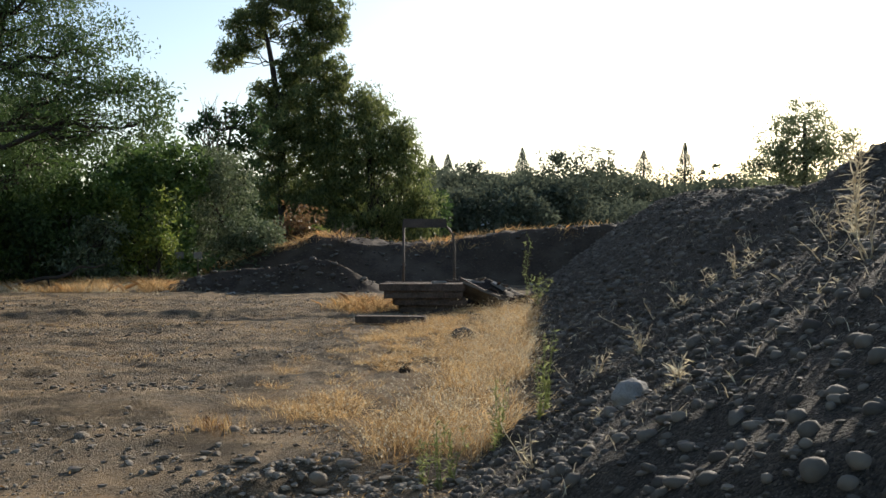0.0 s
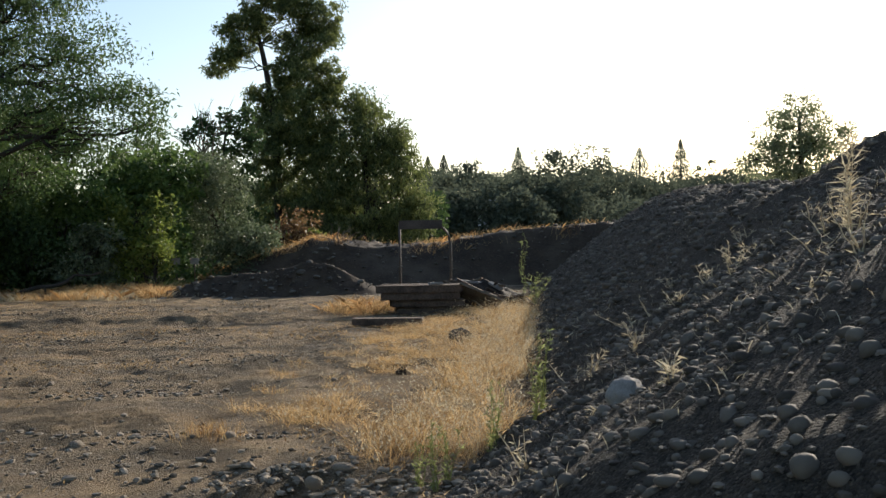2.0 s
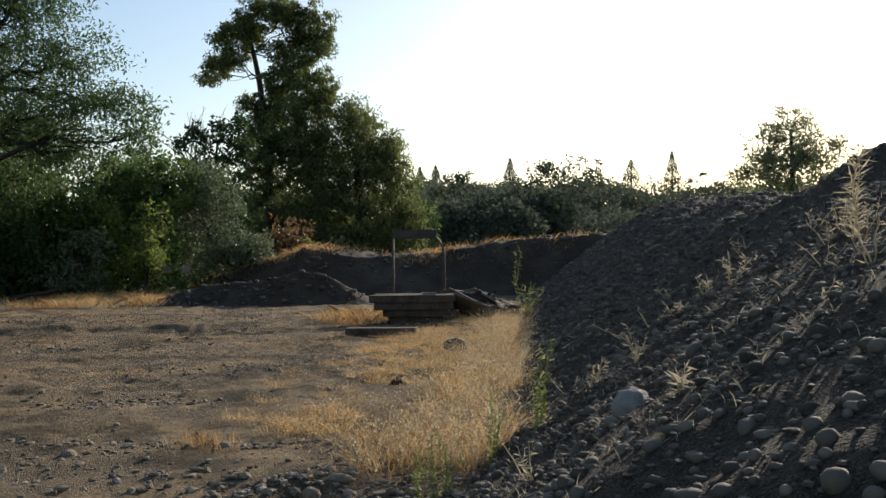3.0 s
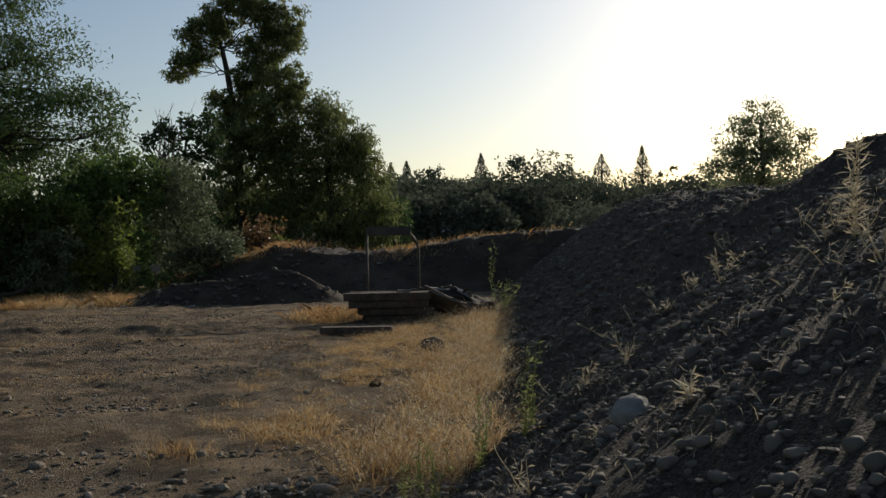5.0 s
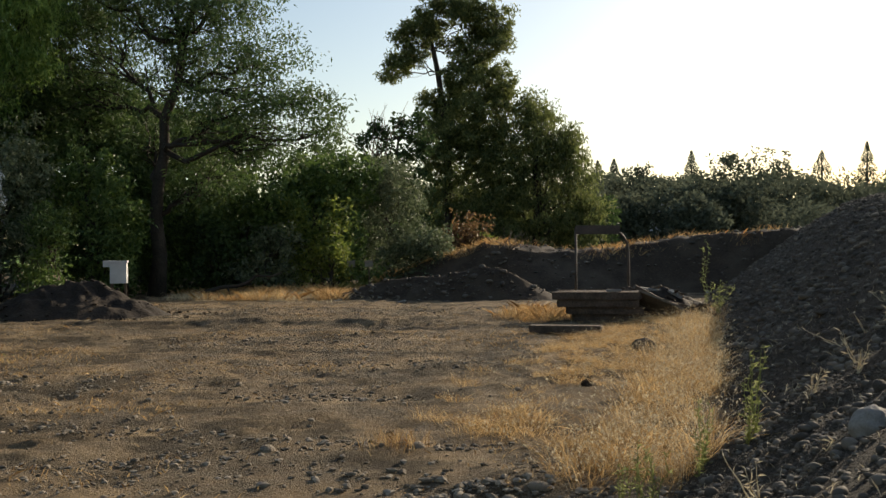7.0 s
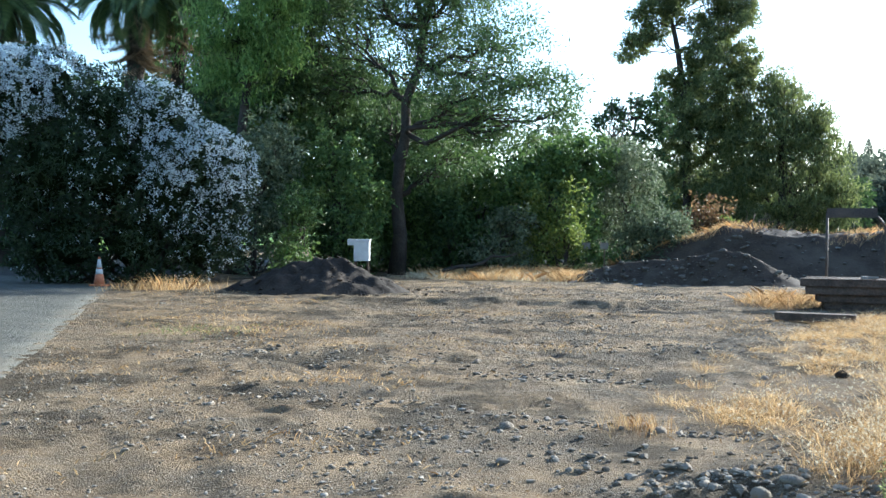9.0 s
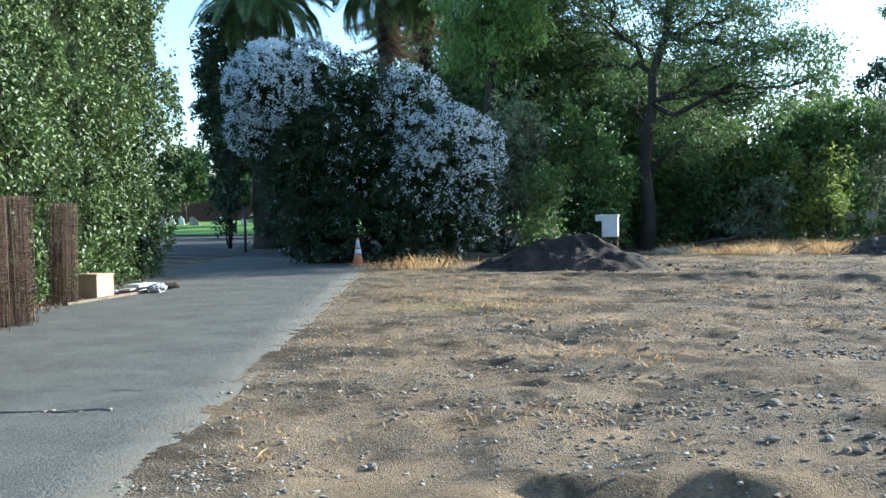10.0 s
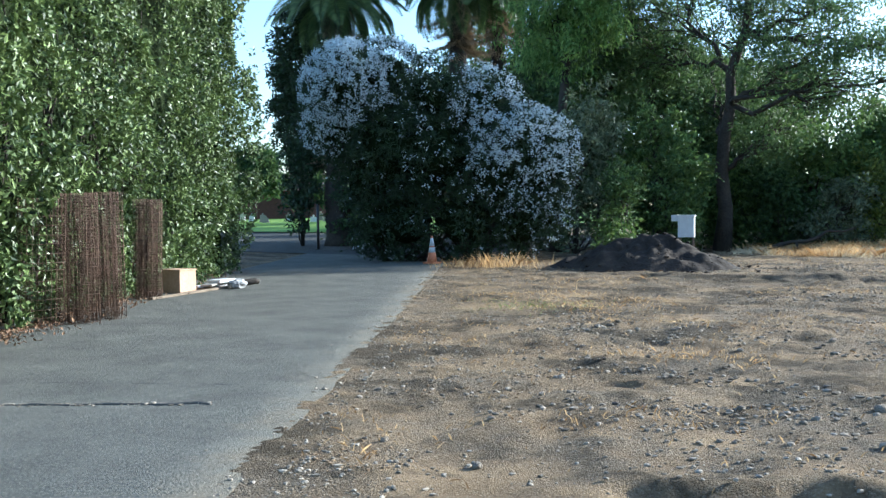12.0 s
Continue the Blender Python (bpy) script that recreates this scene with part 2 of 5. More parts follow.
M_BOARD = mat("dark_sign_board", (0.05, 0.04, 0.035), (0.10, 0.08, 0.065), bump=0.3)
M_BRICKRED = mat("red_brown_wall", (0.09, 0.045, 0.035), (0.14, 0.07, 0.055), bump=0.3)
M_GREYWALL = mat("pale_grey_cladding", (0.40, 0.42, 0.44), (0.52, 0.54, 0.56), bump=0.1)
M_LITTER = mat("leaf_litter", (0.13, 0.07, 0.04), (0.30, 0.19, 0.11), bump=0, island=True)

# ---- geometry helpers ----
R = np.random.default_rng(7)
_LAT = np.random.default_rng(3).random((64, 64))


def vnoise(x, y, s=1.0):
    """Smooth value noise on arrays, 0..1."""
    x, y = np.asarray(x) / s + 511.3, np.asarray(y) / s + 377.7
    i, j = np.floor(x).astype(int), np.floor(y).astype(int)
    u, v = x - i, y - j
    u, v = u * u * (3 - 2 * u), v * v * (3 - 2 * v)
    g = lambda a, b: _LAT[a % 64, b % 64]
    return (g(i, j) * (1 - u) + g(i + 1, j) * u) * (1 - v) + (g(i, j + 1) * (1 - u) + g(i + 1, j + 1) * u) * v


def fnoise(x, y, s=1.0):
    return 0.55 * vnoise(x, y, s) + 0.28 * vnoise(x, y, s / 2.1) + 0.17 * vnoise(x, y, s / 4.3)


def mesh_ob(name, verts, faces, material, parent=None, smooth=True, label=""):
    me = bpy.data.meshes.new(name)
    me.from_pydata(verts if isinstance(verts, list) else np.asarray(verts).tolist(), [], faces if isinstance(faces, list) else np.asarray(faces).tolist())
    me.materials.append(material)
    if smooth:
        me.polygons.foreach_set("use_smooth", [True] * len(me.polygons))
    me.update()
    ob = new(name, me)
    if parent:
        ob.parent = parent
    if label:
        ob["label"] = label
    return ob


def empty(name, x=0.0, y=0.0, z=0.0, rz=0.0):
    e = new(name)
    e.matrix_basis = pose(x, y, z, 0, 0, rz)
    return e


def part(name, bm, material, parent, label="", smooth=False):
    me = bpy.data.meshes.new(name)
    bm.to_mesh(me)
    bm.free()
    me.materials.append(material)
    if smooth:
        me.polygons.foreach_set("use_smooth", [True] * len(me.polygons))
    ob = new(name, me)
    ob.parent = parent
    if label:
        ob["label"] = label
    return ob


def box(sx, sy, sz, m=None, bevel=0.01, rough=0.0):
    """A bevelled box standing on its base, with corners a little off."""
    bm = bmesh.new()
    bmesh.ops.create_cube(bm, size=1, matrix=Matrix.Translation((0, 0, sz / 2)) @ Matrix.Diagonal((sx, sy, sz, 1)))
    if rough:
        for v in bm.verts:
            v.co += Vector(R.uniform(-rough, rough, 3))
    if bevel:
        bmesh.ops.bevel(bm, geom=bm.edges[:], offset=bevel, segments=2, affect="EDGES")
    if m:
        bmesh.ops.transform(bm, matrix=m, verts=bm.verts)
    return bm


class Build:
    """Gathers vertices and faces for one mesh."""

    def __init__(self):
        self.v, self.f = [], []

    def tube(self, pts, radii, sides=6):
        pts = [Vector(p) for p in pts]
        base = len(self.v)
        for i, p in enumerate(pts):
            d = (pts[min(i + 1, len(pts) - 1)] - pts[max(i - 1, 0)]).normalized()
            a = d.orthogonal().normalized()
            if abs(d.z) < 0.95:
                a = d.cross(Vector((0, 0, 1))).normalized()
            else:
                a = d.cross(Vector((0, 1, 0))).normalized()
            b = d.cross(a)
            r = radii[i] if hasattr(radii, "__len__") else radii
            for k in range(sides):
                w = 2 * math.pi * k / sides
                self.v.append(tuple(p + a * (r * math.cos(w)) + b * (r * math.sin(w))))
        for i in range(len(pts) - 1):
            for k in range(sides):
                o, q = base + i * sides, base + (i + 1) * sides
                self.f.append((o + k, o + (k + 1) % sides, q + (k + 1) % sides, q + k))
        self.f.append(tuple(base + k for k in range(sides))[::-1])
        self.f.append(tuple(base + (len(pts) - 1) * sides + k for k in range(sides)))

    def ob(self, name, material, parent=None, label="", smooth=True):
        return mesh_ob(name, self.v, self.f, material, parent, smooth, label)


def limb_path(p, q, n=6, wob=0.12):
    p, q = Vector(p), Vector(q)
    L = (q - p).length
    out = []
    for i in range(n + 1):
        s = i / n
        o = Vector(R.normal(0, wob * L / n, 3)) if 0 < i < n else Vector((0, 0, 0))
        out.append(p.lerp(q, s) + o)
    return out


def unit(a):
    return a / np.maximum(np.linalg.norm(a, axis=1, keepdims=True), 1e-9)


def leaves(name, pos, length, width, material, parent=None, droop=0.0, up=0.3, axis=None, label="", bend=0.25):
    """One mesh of folded, pointed leaves at the given places."""
    n = len(pos)
    ax = R.normal(0, 1, (n, 3)) if axis is None else axis + R.normal(0, 0.35, (n, 3))
    ax[:, 2] -= droop
    ax = unit(ax)
    nr = R.normal(0, 1, (n, 3))
    nr[:, 2] += up * 2
    side = unit(np.cross(ax, nr))
    nn = np.cross(side, ax)
    L = (length * R.uniform(0.6, 1.3, n))[:, None]
    W = (width * R.uniform(0.7, 1.2, n))[:, None]
    tip = pos + ax * L - nn * L * bend
    mid = pos + ax * L * 0.45
    v = np.stack([pos, mid + side * W / 2, tip, mid - side * W / 2], 1).reshape(-1, 3)
    return mesh_ob(name, v, np.arange(4 * n).reshape(n, 4), material, parent, False, label)


def crown(blobs, n, per=28, sigma=0.3, shell=0.2, gap=0.0, jitter=0.09):
    """Leaf places in clumps through a set of ellipsoids (x, y, z, rx, ry, rz)."""
    b = np.array(blobs, float)
    w = (b[:, 3] * b[:, 5] + b[:, 3] * b[:, 4]) ** 1.0
    k = max(4, n // per)
    pick = R.choice(len(b), k, p=w / w.sum())
    d = unit(R.normal(0, 1, (k, 3)))
    r = 1 - np.abs(R.normal(0, shell, k))
    r = np.clip(r, 0.05, 1.05)[:, None]
    c = b[pick, :3] + d * r * b[pick, 3:]
    c += np.clip(R.normal(0, jitter, (k, 3)), -2 * jitter, 2 * jitter) * b[pick, 3:]
    if gap:
        c = c[vnoise(c[:, 0] + c[:, 1] * 0.7, c[:, 2] * 1.3 + c[:, 1], 1.3) > gap]
    pos = np.repeat(c, per, 0)
    s = sigma * R.uniform(0.5, 1.5, (len(c), 1))
    return pos + np.clip(R.normal(0, 1, pos.shape), -1.5, 1.5) * np.repeat(s, per, 0) * np.array([1, 1, 0.75]), c


def heightfield(name, x0, x1, y0, y1, nx, ny, fz, material, parent=None):
    xs, ys = np.linspace(x0, x1, nx), np.linspace(y0, y1, ny)
    X, Y = np.meshgrid(xs, ys)
    v = np.stack([X, Y, fz(X, Y)], -1).reshape(-1, 3)
    idx = np.arange(nx * ny).reshape(ny, nx)
    f = np.stack([idx[:-1, :-1], idx[:-1, 1:], idx[1:, 1:], idx[1:, :-1]], -1).reshape(-1, 4)
    return mesh_ob(name, v, f, material, parent)


# ---- ground ----
ROAD_A, ROAD_B = np.array([-4.63, 3.74]), np.array([-16.72, 20.45])
ROAD_D = (ROAD_B - ROAD_A) / np.linalg.norm(ROAD_B - ROAD_A)
ROAD_N = np.array([ROAD_D[1], -ROAD_D[0]])


def road_uv(x, y):
    """Along the drive, and across it to its open side."""
    dx, dy = x - ROAD_A[0], y - ROAD_A[1]
    return dx * ROAD_D[0] + dy * ROAD_D[1], dx * ROAD_N[0] + dy * ROAD_N[1]


def ground_z(x, y):
    u, w = road_uv(x, y)
    dirt = np.clip((w - 0.1) / 0.8, 0, 1)
    near = np.clip((60 - np.hypot(x, y)) / 30, 0, 1)
    shoulder = np.clip(0.22 * (w + 0.12), -0.06, 0.0) + np.clip(-0.3 * (w + 4.7), 0, 0.06) + np.exp(-((w + 0.1) / 0.55) ** 2) * (0.014 + 0.012 * (fnoise(x, y, 0.7) - 0.5) + 0.014 * (fnoise(x + 7, y, 0.14) - 0.5))
    rut = 0.10 * np.exp(-((y - 20.3 - 0.12 * (x + 6) - 0.5 * (vnoise(x, 0 * x, 2.0) - 0.5)) / 0.2) ** 2) * np.clip((x + 12) / 2, 0, 1) * np.clip((-2.6 - x) / 2, 0, 1) * (0.4 + fnoise(x, y, 1.0))
    q = (x + 3.1) * 0.588 - (y - 5.2) * 0.809 + 0.35 * (fnoise(x, y, 0.8) - 0.5)
    a = (x + 3.1) * 0.809 + (y - 5.2) * 0.588
    scarp = -0.10 * np.clip(q / 0.1, 0, 1) * np.clip((1.1 - q) / 0.7, 0, 1) * np.clip((a + 0.3) / 0.3, 0, 1) * np.clip((3.4 - a) / 0.8, 0, 1)
    return rut + scarp + dirt * near * (0.08 * (fnoise(x, y, 2.6) - 0.5) + 0.10 * (fnoise(x, y, 0.7) - 0.5) + 0.07 * np.clip(fnoise(x, y * 0.8, 0.3) - 0.5, 0, 1) * vnoise(x, y, 1.7) + 0.045 * (vnoise(x, y, 0.15) - 0.5) * vnoise(x, y, 1.1) * 1.8) + shoulder


def graded(lo, hi, fine_lo, fine_hi, step):
    a = list(np.arange(fine_lo, fine_hi, step))
    s, p = step, fine_hi
    while p < hi:
        a.append(p)
        s *= 1.35
        p += s
    a.append(hi)
    s, p = step, fine_lo - step
    while p > lo:
        a.insert(0, p)
        s *= 1.35
        p -= s
    a.insert(0, lo)
    return np.array(a)


gx, gy = graded(-1500, 1500, -16, 2, 0.08), graded(-1500, 1500, 3.5, 23, 0.075)
GX, GY = np.meshgrid(gx, gy)
gv = np.stack([GX, GY, ground_z(GX, GY)], -1).reshape(-1, 3)
gi = np.arange(len(gx) * len(gy)).reshape(len(gy), len(gx))
gf = np.stack([gi[:-1, :-1], gi[:-1, 1:], gi[1:, 1:], gi[1:, :-1]], -1).reshape(-1, 4)
ground = mesh_ob("ground", gv, gf, M_DIRT)
tagged(ground, "dry tan dirt ground strewn with gravel", "ground", kind="structure")

# drive: a slab with an uneven edge on its open side, reaching the far lawn
rv, rf = [], []
us = np.concatenate([np.arange(-12, 22, 0.12), np.arange(22, 74, 0.8)])
WS = (-4.9, -3.2, -1.6, -0.5)
for u in us:
    e = 0.16 * (float(fnoise(u, 3.1, 2.4)) - 0.5) + 0.04 * (float(vnoise(u, 9.1, 0.45)) - 0.5)
    for w in (*WS, e, e + 0.06):
        rv.append((u, w, 0.014 if w <= e else -0.05))
for i in range(len(us) - 1):
    for j in range(5):
        k = i * 6 + j
        rf.append((k, k + 6, k + 7, k + 1))
road = mesh_ob("road", rv, [f[::-1] for f in rf], M_DRIVE)
road.matrix_basis = Matrix(((ROAD_D[0], ROAD_N[0], 0, ROAD_A[0]), (ROAD_D[1], ROAD_N[1], 0, ROAD_A[1]), (0, 0, 1, 0), (0, 0, 0, 1)))
tagged(road, "worn grey asphalt drive with a ragged edge", "road", kind="structure")
# The shade of the trees here is carried by the darker colour.
yard = heightfield("road_far", -75, -19.5, 24.5, 47, 40, 20, lambda x, y: 0.018 + 0 * x, M_ASPHALT_SHADE)
tagged(yard, "grey asphalt turning area with tree shade in its colour", "road", kind="structure")
lawn = heightfield("ground_lawn", -120, -38, 47, 110, 60, 40, lambda x, y: 0.06 + 0.05 * fnoise(x, y, 6) + 0.02 * (y - 47), M_LAWN)
tagged(lawn, "mown green lawn beyond the drive", "lawn", kind="structure")
cb = Build()
pts = []
for s in np.linspace(0, 1, 26):
    p = np.array([-9.3, 3.32]) * (1 - s) + np.array([-6.7, 5.32]) * s
    pts.append((p[0] + R.normal(0, 0.02), p[1] + R.normal(0, 0.02), 0.008))
cb.tube(pts, [0.02 * R.uniform(0.5, 1.2) for _ in pts], 5)
crack = cb.ob("road_crack", M_TAR, label="")
tagged(crack, "dark crack filled with grit across the asphalt", "crack", kind="structure")

# ---- earth banks and the cobble pile ----
TOE_Y, TOE_X = [0, 4, 5, 6, 7, 8, 10, 14, 20, 25, 34, 60], [-0.9, -0.45, -0.22, 0.02, 0.24, 0.42, 0.7, 1.08, 1.65, 2.0, 2.9, 5]
TOP_Y, TOP_Z = [0, 5, 8, 10, 14, 20, 28, 34, 40], [1.8, 1.85, 1.92, 1.97, 2.1, 2.4, 2.75, 2.4, 1.2]


def pile_z(x, y):
    u = x - np.interp(y, TOE_Y, TOE_X)
    top = np.interp(y, TOP_Y, TOP_Z) + 0.35 * (fnoise(x, y, 2.5) - 0.5)
    rise = np.interp(y, [7, 12], [0.69, 0.78]) * u - 0.24 * (1 - np.exp(-np.clip(u, 0, None) / 0.5))
    k = 0.35
    h = np.clip(0.5 + 0.5 * (rise - top) / k, 0, 1)
    z = rise * (1 - h) + top * h - k * h * (1 - h)
    fringe = np.where(u < 0.25, 0.16 * np.exp(-((0.25 - u) / 0.33) ** 2), 0.16) * np.clip((9.5 - y) / 2.5, 0, 1) + 0.10 * np.clip(u + 0.3, 0, 1)
    z = z + 0.5 * np.exp(-(((x - 4.5) / 0.55) ** 2 + ((y - 10.4) / 0.9) ** 2))
    z = np.maximum(z, -0.3) + fringe + 0.18 * (fnoise(x, y, 0.9) - 0.5) + 0.07 * (fnoise(x, y, 0.28) - 0.5)
    z = np.where(u < -0.95, -0.25, z)
    back = np.clip((np.interp(y, TOE_Y, TOE_X) + 6.5 - x) / 2.5, 0, 1)
    end = np.clip((40 - y) / 5, 0, 1)
    near = np.clip((y - 0.9) / 1.5, 0, 1)
    near = near * near * (3 - 2 * near)
    return z * back * end * near - 0.06


pile = heightfield("embankment", -1.8, 9, 0.8, 40, 165, 340, pile_z, M_GRAVEL)
tagged(pile, "long steep bank of dusty grey river stone", "embankment")


def berm_z(x, y):
    e = np.clip((-0.9 - x) / 3.0, 0, 1)
    c = np.clip((x + 8.6) / 2.2, 0, 1) * e * e * (3 - 2 * e) * np.interp(x, [-8, -6.2, -5.0, -4.0, -3.2], [0.85, 0.74, 0.85, 1.05, 1.1])
    t = (y - (29.0 + 0.5 * fnoise(x, 0 * x, 2.0))) / 2.1
    z = np.where(t < 0.5, np.clip(t, 0, 1) / 0.5, np.clip(1.9 - t * 1.8, 0, 1))
    return z * c * (0.92 + 0.45 * (fnoise(x, y, 3.1) - 0.5)) + 0.2 * (fnoise(x, y, 0.9) - 0.5) * c + 0.13 * (fnoise(x, y, 0.24) - 0.5) * c - 0.06


berm = heightfield("earth_bank", -9.5, 0, 28, 33, 150, 70, berm_z, M_SOIL)
tagged(berm, "low bank of dark pushed-up soil", "earth bank")
RX, RZ = [-9.5, -7.5, -6, -4.6, -3.2, -2, 0, 1.5, 3, 4.5, 7, 12], [0.1, 0.6, 1.2, 1.6, 1.5, 1.4, 1.5, 1.7, 1.95, 2.05, 2.1, 1.5]


def ridge_z(x, y):
    t = np.clip((y - 34.6 - 0.8 * fnoise(x, 0 * x, 2.4)) / 2.0, 0, 1)
    b = np.clip((43 - y) / 3.5, 0, 1)
    return np.interp(x, RX, RZ) * t * b + 0.3 * (fnoise(x, y, 1.9) - 0.5) * t + 0.2 * (fnoise(x, y, 0.37) - 0.5) * t - 0.05


ridge = heightfield("earth_bank", -9.5, 12, 33.5, 43, 200, 80, ridge_z, M_SOIL)
tagged(ridge, "higher earth bank with stones and dry grass on its crest", "earth bank")


def mound_z(x, y):
    a = ((x + 11.65) * 0.88 + (y - 22.5) * 0.3)
    b = (-(x + 11.65) * 0.3 + (y - 22.5) * 0.88)
    d = np.sqrt((np.maximum(np.abs(a + 0.5) - 0.5, 0) / 1.75) ** 2 + (b / 1.35) ** 2)
    return 0.98 * np.clip(1 - d, 0, 1) ** 1.1 + np.clip(1.25 - d, 0, 1) * (0.5 * (fnoise(x, y, 1.0) - 0.5) + 0.34 * (fnoise(x, y, 0.3) - 0.5)) - 0.08


mound = heightfield("soil_mound", -15.4, -8.4, 20.2, 25.0, 130, 90, mound_z, M_HEAP)
tagged(mound, "small heap of dark soil beside the bushes, deepened for shade", "soil mound")


# ---- stones ----
def stone_mesh(name, seed, material, sub=2):
    bm = bmesh.new()
    bmesh.ops.create_icosphere(bm, subdivisions=sub, radius=1)
    rr = np.random.default_rng(seed)
    s = rr.uniform(0.75, 1.25, 3) * np.array([1.1, 0.9, 0.65])
    off = rr.uniform(0, 50)
    for v in bm.verts:
        k = 1 + 0.28 * (noise.noise(v.co * 0.9 + Vector((off, 0, 0))))
        v.co = Vector((v.co.x * s[0] * k, v.co.y * s[1] * k, v.co.z * s[2] * k))
    me = bpy.data.meshes.new(name)
    bm.to_mesh(me)
    bm.free()
    me.materials.append(material)
    me.polygons.foreach_set("use_smooth", [True] * len(me.polygons))
    return me


YSTONES = [stone_mesh("stone", 40 + i, M_CLOD, 2) for i in range(5)]
STONES = [stone_mesh("stone", 20 + i, M_COBBLE, 2 if i < 5 else 1) for i in range(8)]
ICO, ICO_FINE = [], []
for i in range(12):
    me = stone_mesh("pebble", 60 + i, M_STONE, 1 if i < 6 else 2)
    co = np.zeros(len(me.vertices) * 3)
    me.vertices.foreach_get("co", co)
    co = co.reshape(-1, 3) * np.random.default_rng(i).uniform(*((0.7, 1.28) if i < 6 else (0.93, 1.07)), (len(me.vertices), 1)) * np.array([1.1, 0.95, 1.0])
    (ICO if i < 6 else ICO_FINE).append((co, np.array([p.vertices[:] for p in me.polygons])))
    bpy.data.meshes.remove(me)


def stone_field(name, places, sizes, material, parent=None, sink=0.25, smooth=False, shapes=ICO):
    vs, fs, base = [], [], 0
    for p, s in zip(places, sizes):
        co, fa = shapes[R.integers(len(shapes))]
        w = R.uniform(0, 6.28)
        c, d = math.cos(w), math.sin(w)
        q = co * s * (np.array([0.95, 0.95, 1.05]) if smooth else 1.0)
        q = np.stack([q[:, 0] * c - q[:, 1] * d, q[:, 0] * d + q[:, 1] * c, q[:, 2]], 1)
        vs.append(q + p + np.array([0, 0, s * (0.6 - sink)]))
        fs.append(fa + base)
        base += len(co)
    return mesh_ob(name, np.concatenate(vs), np.concatenate(fs), material, parent, smooth)


def pick_pile(n, ylo, yhi, power=1.0):
    y = ylo + (yhi - ylo) * R.random(n) ** power
    toe = np.interp(y, TOE_Y, TOE_X)
    u = R.uniform(-0.45, 5.2, n)
    x = toe + u
    return np.stack([x, y, pile_z(x, y)], 1)


P = pick_pile(9000, 8.5, 36, 1.6)
S = (0.013 + 0.046 * R.random(len(P)) ** 3.4) * np.where(P[:, 1] > 12, 1.4, 1.0)
tagged(stone_field("gravel", P, S, M_STONE, pile, 0.5, True), kind="stuff")
P = pick_pile(9000, 1.8, 9.0, 1.0)
tagged(stone_field("gravel", P, 0.008 + 0.012 * R.random(len(P)) ** 2, M_STONE, pile, 0.4), kind="stuff")
P = pick_pile(3000, 2.2, 9.0, 1.0)
tagged(stone_field("gravel", P, 0.016 + 0.024 * R.random(len(P)) ** 2.4, M_STONE, pile, 0.5, True, ICO_FINE), kind="stuff")
# the cobbles that lie nearest to the way
Q = pick_pile(300, 2.6, 9.0)
for k, p in enumerate(Q):
    o = new("cobble", STONES[k % 8])
    s = 0.02 + 0.036 * R.random() ** 4
    o.parent = pile
    o.matrix_basis = pose(p[0], p[1], p[2] - s * 0.02, R.uniform(-25, 25), R.uniform(-25, 25) - 30, R.uniform(0, 360)) @ Matrix.Scale(s, 4)
def rock(x, y, z, s, label, material=M_COBBLE, rz=0, seed=33, category="rock"):
    me = stone_mesh("rock", seed, material, 4)
    for v in me.vertices:
        v.co *= 1 + 0.16 * noise.noise(v.co * 2.3) + 0.07 * noise.noise(v.co * 6)
    o = new("rock", me)
    o.matrix_basis = pose(x, y, z, 8, -20, rz) @ Matrix.Scale(s, 4)
    return tagged(o, label, category)
rock(0.86, 5.1, float(pile_z(0.86, 5.1)) + 0.04, 0.09, "large rounded grey boulder resting on the cobble slope", M_PALE, 20)
rock(0.27, 15.5, 0.05, 0.18, "dark rough boulder lying in dry grass", M_STONE, 50, 35)
rock(-0.45, 11.6, 0.03, 0.07, "small dark stone lying in dry grass", M_GRAVEL, 50, 36)

for bank, fz, y0, y1, x1 in ((berm, berm_z, 28.6, 32, -2), (ridge, ridge_z, 34.6, 40, 8)):
    P = np.stack([R.uniform(-8, x1, 1500), R.uniform(y0, y1, 1500), np.zeros(1500)], 1)
    P[:, 2] = fz(P[:, 0], P[:, 1])
    S = 0.015 + 0.10 * R.random(1500) ** 6
    big = S > 0.06
    tagged(stone_field("gravel", P[~big], S[~big], M_STONE, bank, 0.3), kind="stuff")
    pale = R.random(1500) < 0.012
    for p in P[pale]:
        m = pose(p[0], p[1], p[2] + 0.02, R.uniform(-25, 25), R.uniform(-25, 25), R.uniform(0, 360))
        part("scrap", box(R.uniform(0.15, 0.5), R.uniform(0.06, 0.16), 0.04, m, 0.008, 0.01), M_PALE, bank, "pale scrap half buried in the soil")
    for p, q in zip(P[big], S[big]):
        o = new("stone", STONES[int(q * 1000) % 8])
        o.parent = bank
        o.matrix_basis = pose(p[0], p[1], p[2] + 0.2 * q, R.uniform(-15, 15), R.uniform(-15, 15), R.uniform(0, 360)) @ Matrix.Scale(q, 4)
P = np.stack([R.uniform(-14.2, -9.0, 500), R.uniform(20.6, 24, 500), np.zeros(500)], 1)
P[:, 2] = np.maximum(mound_z(P[:, 0], P[:, 1]), 0.0)
tagged(stone_field("mound_clods", P, 0.008 + 0.05 * R.random(500) ** 5, M_HEAP), "clods of dark soil on and round the heap", "clods", kind="stuff")
